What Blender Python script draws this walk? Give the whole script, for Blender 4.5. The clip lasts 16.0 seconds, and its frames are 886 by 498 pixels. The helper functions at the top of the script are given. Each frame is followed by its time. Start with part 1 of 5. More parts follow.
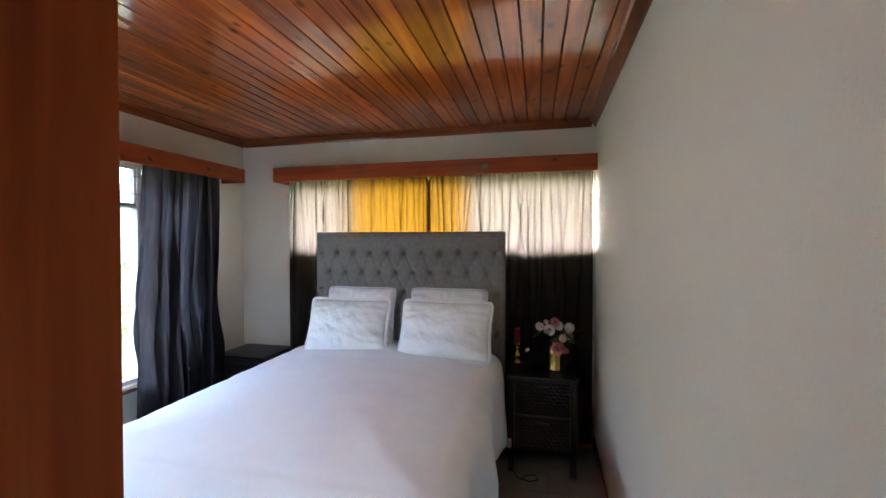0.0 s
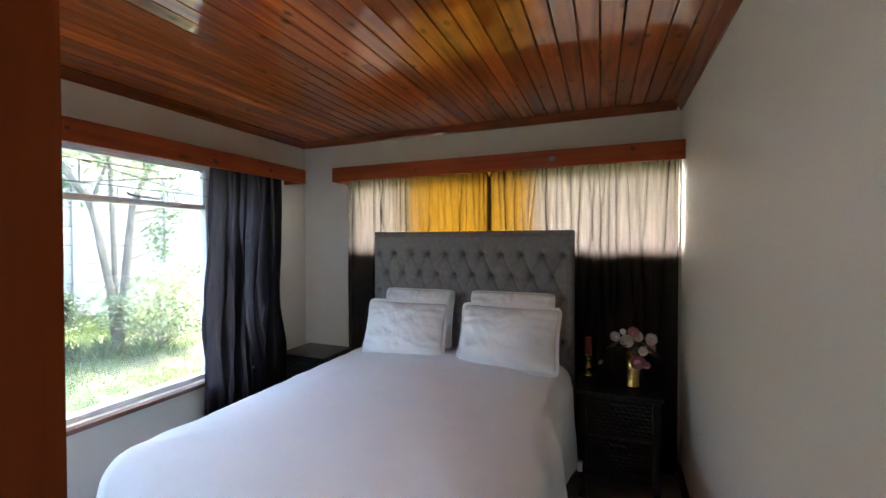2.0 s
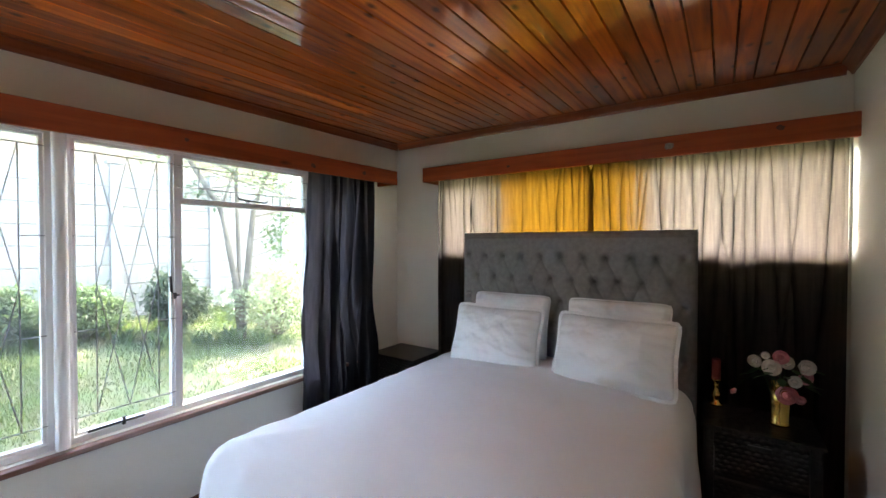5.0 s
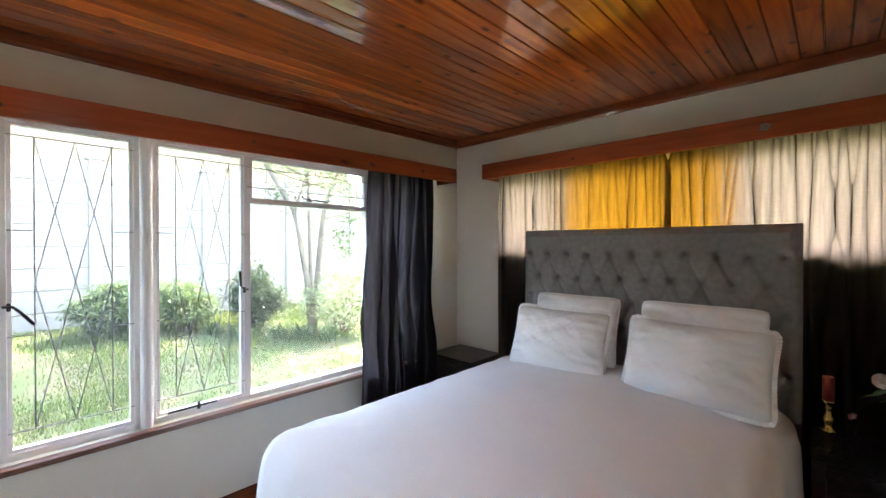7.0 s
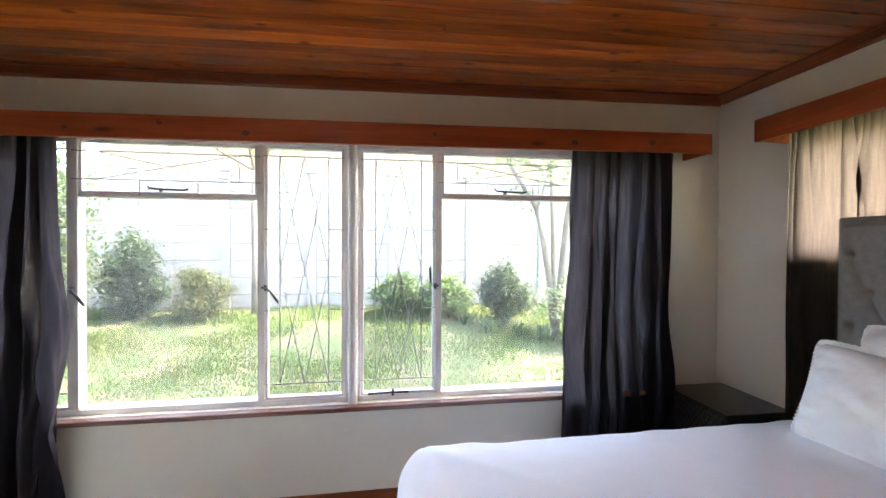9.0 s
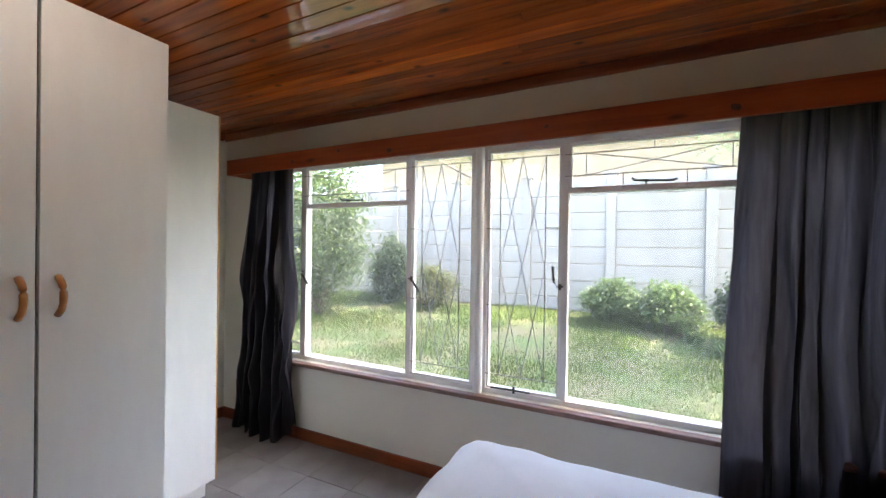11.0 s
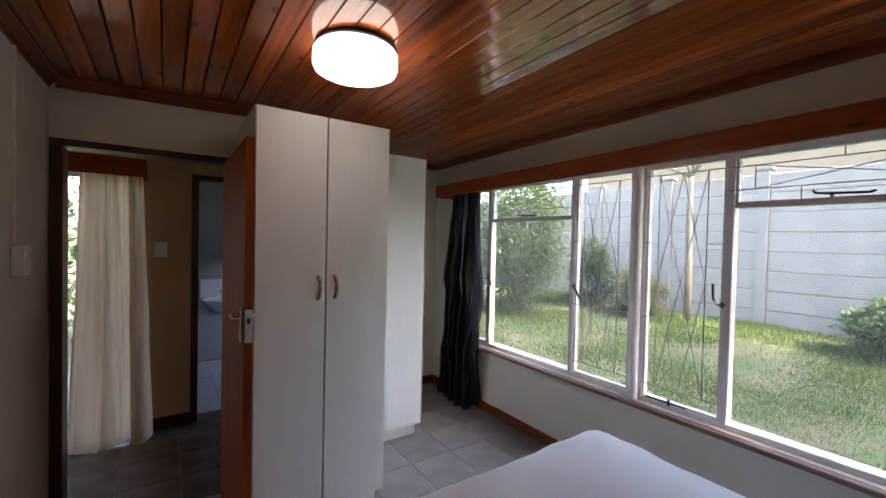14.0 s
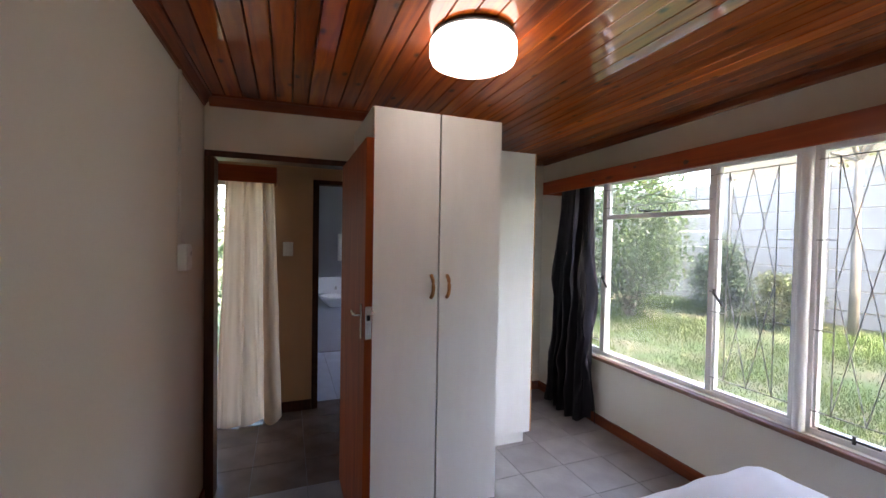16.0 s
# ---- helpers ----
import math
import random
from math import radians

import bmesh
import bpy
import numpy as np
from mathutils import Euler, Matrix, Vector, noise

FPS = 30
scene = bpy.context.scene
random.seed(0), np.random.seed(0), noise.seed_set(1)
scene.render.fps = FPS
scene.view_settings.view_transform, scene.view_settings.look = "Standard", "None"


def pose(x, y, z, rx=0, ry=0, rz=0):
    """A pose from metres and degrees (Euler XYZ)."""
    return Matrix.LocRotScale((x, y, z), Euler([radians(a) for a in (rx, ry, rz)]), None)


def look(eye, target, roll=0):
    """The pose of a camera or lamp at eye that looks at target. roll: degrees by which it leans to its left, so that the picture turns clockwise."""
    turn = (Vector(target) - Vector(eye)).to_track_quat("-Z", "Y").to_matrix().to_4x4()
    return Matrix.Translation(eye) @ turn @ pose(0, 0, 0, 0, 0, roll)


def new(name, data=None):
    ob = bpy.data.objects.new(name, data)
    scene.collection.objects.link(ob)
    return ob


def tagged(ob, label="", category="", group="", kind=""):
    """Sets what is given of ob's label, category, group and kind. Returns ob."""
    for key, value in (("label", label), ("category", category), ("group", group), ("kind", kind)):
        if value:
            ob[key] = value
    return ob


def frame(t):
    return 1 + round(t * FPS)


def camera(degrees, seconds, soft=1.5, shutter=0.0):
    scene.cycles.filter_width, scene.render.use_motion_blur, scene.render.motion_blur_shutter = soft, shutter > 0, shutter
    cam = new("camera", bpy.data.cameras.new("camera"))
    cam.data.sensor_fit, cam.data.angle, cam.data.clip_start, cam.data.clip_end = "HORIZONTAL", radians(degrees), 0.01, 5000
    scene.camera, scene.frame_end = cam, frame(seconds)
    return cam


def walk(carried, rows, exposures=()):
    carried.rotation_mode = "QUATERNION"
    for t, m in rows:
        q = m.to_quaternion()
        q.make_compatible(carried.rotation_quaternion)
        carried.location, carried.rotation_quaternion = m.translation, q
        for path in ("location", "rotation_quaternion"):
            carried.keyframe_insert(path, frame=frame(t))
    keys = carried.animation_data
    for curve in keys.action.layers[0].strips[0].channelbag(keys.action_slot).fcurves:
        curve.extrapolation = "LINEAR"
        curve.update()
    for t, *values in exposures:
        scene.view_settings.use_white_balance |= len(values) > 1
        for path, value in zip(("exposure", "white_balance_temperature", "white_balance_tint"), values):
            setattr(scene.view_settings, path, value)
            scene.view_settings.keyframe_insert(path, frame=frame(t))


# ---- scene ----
cam = camera(95.2, 16.0)
PATH = [
    (0, (0.032, 0.326, 1.536), (-0.417, 2.275, 1.506), -0.0),
    (0.5, (0.009, 0.372, 1.538), (-0.499, 2.306, 1.507), 0.0),
    (1, (-0.001, 0.414, 1.534), (-0.573, 2.33, 1.502), -0.1),
    (1.5, (-0.02, 0.456, 1.521), (-0.666, 2.349, 1.498), -0.1),
    (2, (-0.027, 0.497, 1.536), (-0.754, 2.361, 1.506), -0.1),
    (2.5, (-0.049, 0.532, 1.535), (-0.854, 2.363, 1.509), -0.1),
    (3, (-0.067, 0.564, 1.54), (-0.947, 2.36, 1.514), -0.1),
    (3.5, (-0.072, 0.59, 1.545), (-1.026, 2.348, 1.519), -0.1),
    (4, (-0.075, 0.614, 1.549), (-1.105, 2.328, 1.521), -0.0),
    (6.5, (-0.085, 0.715, 1.531), (-1.383, 2.237, 1.509), -0.1),
    (7, (-0.091, 0.753, 1.514), (-1.477, 2.194, 1.498), 0.0),
    (7.5, (-0.13, 0.844, 1.494), (-1.646, 2.148, 1.477), -0.0),
    (8, (-0.175, 0.99, 1.517), (-1.915, 1.975, 1.486), 0.1),
    (8.5, (-0.205, 1.145, 1.493), (-2.105, 1.769, 1.474), 0.2),
    (9, (-0.231, 1.348, 1.501), (-2.208, 1.645, 1.477), 0.2),
    (9.5, (-0.287, 1.536, 1.476), (-2.286, 1.485, 1.462), 0.5),
    (9.7, (-0.305, 1.614, 1.462), (-2.296, 1.421, 1.453), 0.5),
    (12, (-0.266, 2.307, 1.496), (-1.837, 1.069, 1.465), 1.1),
    (12.5, (-0.233, 2.417, 1.531), (-1.671, 1.028, 1.496), 1.2),
    (13, (-0.201, 2.502, 1.552), (-1.552, 1.027, 1.517), 1.3),
    (13.5, (-0.176, 2.561, 1.566), (-1.441, 1.012, 1.521), 1.3),
    (14, (-0.142, 2.585, 1.567), (-1.27, 0.934, 1.524), 1.3),
    (14.5, (-0.119, 2.579, 1.578), (-1.152, 0.868, 1.532), 1.2),
    (15, (-0.108, 2.558, 1.572), (-1.046, 0.793, 1.525), 1.2),
    (15.5, (-0.111, 2.501, 1.562), (-0.93, 0.677, 1.512), 1.1),
    (16, (-0.102, 2.45, 1.551), (-0.819, 0.583, 1.503), 1.0),
]
EV = 3.6
walk(cam, [(t, look(eye, target, roll)) for t, eye, target, roll in PATH], [(0, EV + 2.08, 6350, 14), (1.5, EV + 1.70, 6500, 14), (3.5, EV + 1.52, 6750, 14), (7, EV + 1.78, 7250, 15), (9.5, EV + 1.68, 7400, 19), (12, EV + 0.80, 7150, 19), (13, EV + 0.60, 7100, 20), (14.5, EV + 0.78, 7150, 22), (16, EV + 1.22, 7150, 23)])

# ---------------------------------------------------------------- light
SUN_EL, SUN_AZ = 50.0, -8.0          # height, and degrees from +y towards +x
world = bpy.data.worlds.new("sky")
scene.world = world
world.use_nodes = True
wn = world.node_tree.nodes
sky = wn.new("ShaderNodeTexSky")
sky.sky_type, sky.sun_disc = "NISHITA", False
sky.sun_elevation, sky.sun_rotation = radians(SUN_EL), radians(SUN_AZ)
sky.air_density, sky.dust_density = 1.0, 2.5
world.node_tree.links.new(sky.outputs[0], wn["Background"].inputs[0])
wn["Background"].inputs[1].default_value = 0.15
sun = new("sun", bpy.data.lights.new("sun", "SUN"))
sun.data.energy, sun.data.angle, sun.data.color = 1.9, radians(0.53), (1.0, 0.94, 0.84)
az, el = radians(SUN_AZ), radians(SUN_EL)
sun.matrix_world = look((0, 0, 0), (-math.sin(az) * math.cos(el), -math.cos(az) * math.cos(el), -math.sin(el)))


# ---------------------------------------------------------------- materials
def mat(name, c1, c2=None, rough=0.6, scale=8.0, stretch=(1, 1, 1), bump=0.15, fine=60.0, metal=0.0,
        coat=0.0, rand=0.0, island=False, spec=0.5, lo=0.35, hi=0.68, rvar=0.1):
    """Two-scale noise paint: c1 and c2 blended by large noise, fine noise for relief, optional random value a piece."""
    m = bpy.data.materials.new(name)
    m.use_nodes = True
    n, l = m.node_tree.nodes, m.node_tree.links
    b = n["Principled BSDF"]
    c2 = c2 or tuple(v * 0.85 for v in c1)
    tc = n.new("ShaderNodeTexCoord")
    mp = n.new("ShaderNodeMapping")
    mp.inputs["Scale"].default_value = stretch
    l.new(tc.outputs["Object"], mp.inputs[0])
    big = n.new("ShaderNodeTexNoise")
    big.inputs["Scale"].default_value, big.inputs["Detail"].default_value = scale, 6
    small = n.new("ShaderNodeTexNoise")
    small.inputs["Scale"].default_value, small.inputs["Detail"].default_value = fine, 4
    l.new(mp.outputs[0], big.inputs[0])
    l.new(mp.outputs[0], small.inputs[0])
    ramp = n.new("ShaderNodeValToRGB")
    ramp.color_ramp.elements[0].position, ramp.color_ramp.elements[1].position = lo, hi
    ramp.color_ramp.elements[0].color, ramp.color_ramp.elements[1].color = (*c1, 1), (*c2, 1)
    l.new(big.outputs[0], ramp.inputs[0])
    hsv = n.new("ShaderNodeHueSaturation")
    l.new(ramp.outputs[0], hsv.inputs["Color"])
    if rand:
        src = n.new("ShaderNodeNewGeometry") if island else n.new("ShaderNodeObjectInfo")
        rng = n.new("ShaderNodeMapRange")
        rng.inputs["To Min"].default_value, rng.inputs["To Max"].default_value = 1 - rand, 1 + rand
        l.new(src.outputs["Random Per Island" if island else "Random"], rng.inputs[0])
        l.new(rng.outputs[0], hsv.inputs["Value"])
    l.new(hsv.outputs[0], b.inputs["Base Color"])
    rr = n.new("ShaderNodeMapRange")
    rr.inputs["To Min"].default_value, rr.inputs["To Max"].default_value = max(0.02, rough - rvar), min(1, rough + rvar)
    l.new(small.outputs[0], rr.inputs[0])
    l.new(rr.outputs[0], b.inputs["Roughness"])
    b.inputs["Metallic"].default_value = metal
    b.inputs["Coat Weight"].default_value = coat
    b.inputs["Coat Roughness"].default_value = 0.12
    b.inputs["Specular IOR Level"].default_value = spec
    if bump:
        bp = n.new("ShaderNodeBump")
        bp.inputs["Strength"].default_value, bp.inputs["Distance"].default_value = bump, 0.01
        l.new(small.outputs[0], bp.inputs["Height"])
        l.new(bp.outputs[0], b.inputs["Normal"])
    return m


def wood(name, dark, mid, light, along="y", rough=0.3, coat=0.6, rand=0.0, island=False, knots=True, grain=1.0, bump=0.06, spec=0.25, plane="xy", kscale=(4.5, 2.6), streak=1.6):
    """Varnished timber: stretched grain, soft figure, dark knots and a clear coat."""
    m = bpy.data.materials.new(name)
    m.use_nodes = True
    n, l = m.node_tree.nodes, m.node_tree.links
    b = n["Principled BSDF"]
    tc = n.new("ShaderNodeTexCoord")
    mp = n.new("ShaderNodeMapping")
    sc = {"x": (1, 14, 14), "y": (14, 1, 14), "z": (14, 14, 1)}[along]
    mp.inputs["Scale"].default_value = tuple(v * grain for v in sc)
    off = n.new("ShaderNodeVectorMath")
    off.operation = "ADD"
    l.new(tc.outputs["Object"], off.inputs[0])
    src = n.new("ShaderNodeNewGeometry") if island else n.new("ShaderNodeObjectInfo")
    rnd = src.outputs["Random Per Island" if island else "Random"]
    mul = n.new("ShaderNodeMath")
    mul.operation = "MULTIPLY"
    mul.inputs[1].default_value = 37.0
    l.new(rnd, mul.inputs[0])
    l.new(mul.outputs[0], off.inputs[1])
    l.new(off.outputs[0], mp.inputs[0])
    g = n.new("ShaderNodeTexNoise")
    g.inputs["Scale"].default_value, g.inputs["Detail"].default_value, g.inputs["Distortion"].default_value = streak, 8, 0.6
    l.new(mp.outputs[0], g.inputs[0])
    ramp = n.new("ShaderNodeValToRGB")
    e = ramp.color_ramp.elements
    e[0].position, e[0].color = 0.30, (*dark, 1)
    e[1].position, e[1].color = 0.72, (*light, 1)
    k = e.new(0.5)
    k.color = (*mid, 1)
    l.new(g.outputs[0], ramp.inputs[0])
    col = ramp.outputs[0]
    if knots:
        sp, cb = n.new("ShaderNodeSeparateXYZ"), n.new("ShaderNodeCombineXYZ")
        l.new(off.outputs[0], sp.inputs[0])
        for k_, ax in enumerate(plane):
            ml = n.new("ShaderNodeMath")
            ml.operation = "MULTIPLY"
            ml.inputs[1].default_value = kscale[k_]
            l.new(sp.outputs["xyz".index(ax)], ml.inputs[0])
            l.new(ml.outputs[0], cb.inputs[k_])
        wob = n.new("ShaderNodeTexNoise")
        wob.inputs["Scale"].default_value = 3.0
        l.new(cb.outputs[0], wob.inputs[0])
        jit = n.new("ShaderNodeVectorMath")
        jit.operation = "MULTIPLY_ADD"
        jit.inputs[1].default_value = (0.09, 0.09, 0.09)
        l.new(wob.outputs["Color"], jit.inputs[0])
        l.new(cb.outputs[0], jit.inputs[2])
        v = n.new("ShaderNodeTexVoronoi")
        v.voronoi_dimensions = "2D"
        v.inputs["Scale"].default_value = 1.0
        l.new(jit.outputs[0], v.inputs["Vector"])
        kr = n.new("ShaderNodeMapRange")
        kr.inputs["From Min"].default_value, kr.inputs["From Max"].default_value = 0.025, 0.085
        kr.inputs["To Min"].default_value, kr.inputs["To Max"].default_value = 0.85, 0.0
        l.new(v.outputs["Distance"], kr.inputs[0])
        mx = n.new("ShaderNodeMix")
        mx.data_type = "RGBA"
        mx.inputs[7].default_value = (*[c * 0.3 for c in dark], 1)
        l.new(kr.outputs[0], mx.inputs[0])
        l.new(col, mx.inputs[6])
        col = mx.outputs[2]
    hsv = n.new("ShaderNodeHueSaturation")
    l.new(col, hsv.inputs["Color"])
    if rand:
        rng = n.new("ShaderNodeMapRange")
        rng.inputs["To Min"].default_value, rng.inputs["To Max"].default_value = 1 - rand, 1 + rand
        l.new(rnd, rng.inputs[0])
        l.new(rng.outputs[0], hsv.inputs["Value"])
    l.new(hsv.outputs[0], b.inputs["Base Color"])
    b.inputs["Roughness"].default_value = rough
    b.inputs["Specular IOR Level"].default_value = spec
    b.inputs["Coat Weight"].default_value, b.inputs["Coat Roughness"].default_value = coat, 0.06
    b.inputs["Coat IOR"].default_value = 1.7
    bp = n.new("ShaderNodeBump")
    bp.inputs["Strength"].default_value, bp.inputs["Distance"].default_value = bump, 0.01
    l.new(g.outputs[0], bp.inputs["Height"])
    l.new(bp.outputs[0], b.inputs["Normal"])
    return m


def fabric(name, colour, through_colour, share=0.5, weave=900.0, streak=0.25, slub=0.0, sheen=0.0):
    """Cloth that lets light through: diffuse and translucent, with a weave, vertical streaks, crosswise slubs and a satin sheen."""
    m = bpy.data.materials.new(name)
    m.use_nodes = True
    n, l = m.node_tree.nodes, m.node_tree.links
    n.remove(n["Principled BSDF"])
    tc = n.new("ShaderNodeTexCoord")

    def streaks(scale, size, low, high):
        mp, no, rng = n.new("ShaderNodeMapping"), n.new("ShaderNodeTexNoise"), n.new("ShaderNodeMapRange")
        mp.inputs["Scale"].default_value = scale
        no.inputs["Scale"].default_value, no.inputs["Detail"].default_value = size, 5
        rng.inputs["To Min"].default_value, rng.inputs["To Max"].default_value = low, high
        l.new(tc.outputs["Object"], mp.inputs[0])
        l.new(mp.outputs[0], no.inputs[0])
        l.new(no.outputs[0], rng.inputs[0])
        return rng.outputs[0]

    value = streaks((18, 18, 1.2), 4.0, 1 - streak, 1 + streak)
    if slub:
        mul = n.new("ShaderNodeMath")
        mul.operation = "MULTIPLY"
        l.new(value, mul.inputs[0])
        l.new(streaks((14, 14, 190), 2.2, 1 - slub, 1 + slub), mul.inputs[1])
        value = mul.outputs[0]
    fine = n.new("ShaderNodeTexNoise")
    fine.inputs["Scale"].default_value = weave
    l.new(tc.outputs["Object"], fine.inputs[0])
    bp = n.new("ShaderNodeBump")
    bp.inputs["Strength"].default_value, bp.inputs["Distance"].default_value = 0.25, 0.002
    l.new(fine.outputs[0], bp.inputs["Height"])
    d, t, mix = n.new("ShaderNodeBsdfDiffuse"), n.new("ShaderNodeBsdfTranslucent"), n.new("ShaderNodeMixShader")
    for node, c in ((d, colour), (t, through_colour)):
        h = n.new("ShaderNodeHueSaturation")
        h.inputs["Color"].default_value = (*c, 1)
        l.new(value, h.inputs["Value"])
        l.new(h.outputs[0], node.inputs[0])
        l.new(bp.outputs[0], node.inputs["Normal"])
    mix.inputs[0].default_value = share
    l.new(d.outputs[0], mix.inputs[1])
    l.new(t.outputs[0], mix.inputs[2])
    out = mix.outputs[0]
    if sheen:
        gl, gm = n.new("ShaderNodeBsdfGlossy"), n.new("ShaderNodeMixShader")
        gl.inputs[0].default_value, gl.inputs["Roughness"].default_value = (0.62, 0.59, 0.62, 1), 0.36
        gm.inputs[0].default_value = sheen
        l.new(bp.outputs[0], gl.inputs["Normal"])
        l.new(out, gm.inputs[1])
        l.new(gl.outputs[0], gm.inputs[2])
        out = gm.outputs[0]
    l.new(out, n["Material Output"].inputs[0])
    return m


def pane_material(name, tint, veil=0.0, rough=0.0):
    """Window glass: tinted see-through with a weak mirror and a thin translucent veil that imitates glare haze."""
    m = bpy.data.materials.new(name)
    m.use_nodes = True
    n, l = m.node_tree.nodes, m.node_tree.links
    n.remove(n["Principled BSDF"])
    t, g, mix = n.new("ShaderNodeBsdfTransparent"), n.new("ShaderNodeBsdfGlossy"), n.new("ShaderNodeMixShader")
    t.inputs[0].default_value = (*tint, 1)
    g.inputs["Roughness"].default_value = rough
    lw = n.new("ShaderNodeLayerWeight")
    lw.inputs[0].default_value = 0.5
    pw, mr = n.new("ShaderNodeMath"), n.new("ShaderNodeMapRange")
    pw.operation = "POWER"
    pw.inputs[1].default_value = 5.0
    mr.inputs["To Min"].default_value, mr.inputs["To Max"].default_value = 0.03, 0.7
    l.new(lw.outputs["Facing"], pw.inputs[0])
    l.new(pw.outputs[0], mr.inputs[0])
    l.new(mr.outputs[0], mix.inputs[0])
    clear = t.outputs[0]
    # uneven pale veil: glare haze put into the pane, lifts dark garden parts
    if veil:
        tc, no, fr = n.new("ShaderNodeTexCoord"), n.new("ShaderNodeTexNoise"), n.new("ShaderNodeMapRange")
        no.inputs["Scale"].default_value, no.inputs["Detail"].default_value = 2.2, 5
        fr.inputs["From Min"].default_value, fr.inputs["From Max"].default_value = 0.3, 0.7
        fr.inputs["To Min"].default_value, fr.inputs["To Max"].default_value = veil * 0.6, veil * 1.5
        haze, dm = n.new("ShaderNodeBsdfTranslucent"), n.new("ShaderNodeMixShader")
        haze.inputs[0].default_value = (0.80, 0.82, 0.86, 1)
        l.new(tc.outputs["Object"], no.inputs[0])
        l.new(no.outputs[0], fr.inputs[0])
        l.new(fr.outputs[0], dm.inputs[0])
        l.new(t.outputs[0], dm.inputs[1])
        l.new(haze.outputs[0], dm.inputs[2])
        clear = dm.outputs[0]
    l.new(clear, mix.inputs[1])
    l.new(g.outputs[0], mix.inputs[2])
    l.new(mix.outputs[0], n["Material Output"].inputs[0])
    return m


def leaf_material(name, c1, c2, shine=0.45):
    m = bpy.data.materials.new(name)
    m.use_nodes = True
    n, l = m.node_tree.nodes, m.node_tree.links
    b = n["Principled BSDF"]
    g = n.new("ShaderNodeNewGeometry")
    r = n.new("ShaderNodeValToRGB")
    r.color_ramp.elements[0].color, r.color_ramp.elements[1].color = (*c1, 1), (*c2, 1)
    l.new(g.outputs["Random Per Island"], r.inputs[0])
    l.new(r.outputs[0], b.inputs["Base Color"])
    b.inputs["Roughness"].default_value = shine
    tr, mix = n.new("ShaderNodeBsdfTranslucent"), n.new("ShaderNodeMixShader")
    h = n.new("ShaderNodeHueSaturation")
    h.inputs["Value"].default_value, h.inputs["Saturation"].default_value = 1.5, 1.1
    l.new(r.outputs[0], h.inputs["Color"])
    l.new(h.outputs[0], tr.inputs[0])
    mix.inputs[0].default_value = 0.4
    l.new(b.outputs[0], mix.inputs[1])
    l.new(tr.outputs[0], mix.inputs[2])
    l.new(mix.outputs[0], n["Material Output"].inputs[0])
    return m


WALL = mat("wall_paint", (0.735, 0.700, 0.605), (0.770, 0.735, 0.640), rough=0.55, scale=1.6, bump=0.12, fine=140, rvar=0.08)
HALL = mat("hall_paint", (0.51, 0.325, 0.205), (0.56, 0.365, 0.235), rough=0.6, scale=1.6, bump=0.12, fine=140)
BATH = mat("bathroom_paint", (0.42, 0.43, 0.46), (0.47, 0.48, 0.51), rough=0.5, scale=1.5, bump=0.08, fine=120)
CEIL = wood("ceiling_boards", (0.22, 0.036, 0.004), (0.46, 0.088, 0.008), (0.62, 0.142, 0.013), "y", rough=0.4, coat=1.0, rand=0.38, island=True, grain=1.6, spec=0.15, bump=0.03, streak=1.1)
TRIMY = wood("trim_wood_y", (0.15, 0.03, 0.008), (0.22, 0.048, 0.012), (0.28, 0.065, 0.016), "y", rough=0.35, coat=0.5, knots=False)
TRIMX = wood("trim_wood_x", (0.15, 0.03, 0.008), (0.22, 0.048, 0.012), (0.28, 0.065, 0.016), "x", rough=0.35, coat=0.5, knots=False)
PELY = wood("pelmet_wood_y", (0.23, 0.042, 0.010), (0.31, 0.062, 0.015), (0.37, 0.080, 0.020), "y", rough=0.5, coat=0.04, grain=1.2, plane="zy", kscale=(5, 1.6))
PELX = wood("pelmet_wood_x", (0.23, 0.042, 0.010), (0.31, 0.062, 0.015), (0.37, 0.080, 0.020), "x", rough=0.5, coat=0.04, grain=1.2, plane="zx", kscale=(5, 1.6))
DOORW = wood("door_wood", (0.18, 0.033, 0.008), (0.25, 0.047, 0.011), (0.31, 0.064, 0.016), "z", rough=0.6, spec=0.08, coat=0.03, knots=False)
FRAMEW = wood("door_frame_wood", (0.045, 0.014, 0.006), (0.07, 0.022, 0.009), (0.09, 0.03, 0.012), "z", rough=0.4, coat=0.3, knots=False)
KNOTW = mat("knot_wood", (0.035, 0.010, 0.004), (0.11, 0.024, 0.008), rough=0.5, scale=60, bump=0.1)
PUTTY = mat("grey_putty", (0.16, 0.13, 0.12), (0.30, 0.26, 0.24), rough=0.7, scale=70, bump=0.1)
SILLW = wood("sill_wood", (0.15, 0.055, 0.035), (0.21, 0.10, 0.07), (0.27, 0.15, 0.115), "y", rough=0.3, coat=0.4, knots=False)
BLACKW = mat("black_wood", (0.006, 0.005, 0.005), (0.013, 0.010, 0.009), rough=0.28, scale=6, stretch=(1, 8, 8), bump=0.08, fine=80, coat=0.2)
WICKER = mat("dark_wicker", (0.008, 0.005, 0.004), (0.020, 0.013, 0.009), rough=0.6, scale=60, stretch=(1, 1, 4), bump=0.6, fine=120)
STEEL = mat("white_steel", (0.84, 0.84, 0.83), (0.88, 0.88, 0.87), rough=0.4, scale=5, bump=0.05, fine=90)
BAR = mat("grey_bars", (0.32, 0.31, 0.30), (0.42, 0.41, 0.40), rough=0.45, scale=20, bump=0.05)
BLACKM = mat("black_iron", (0.012, 0.012, 0.012), (0.03, 0.028, 0.026), rough=0.4, scale=30, bump=0.1)
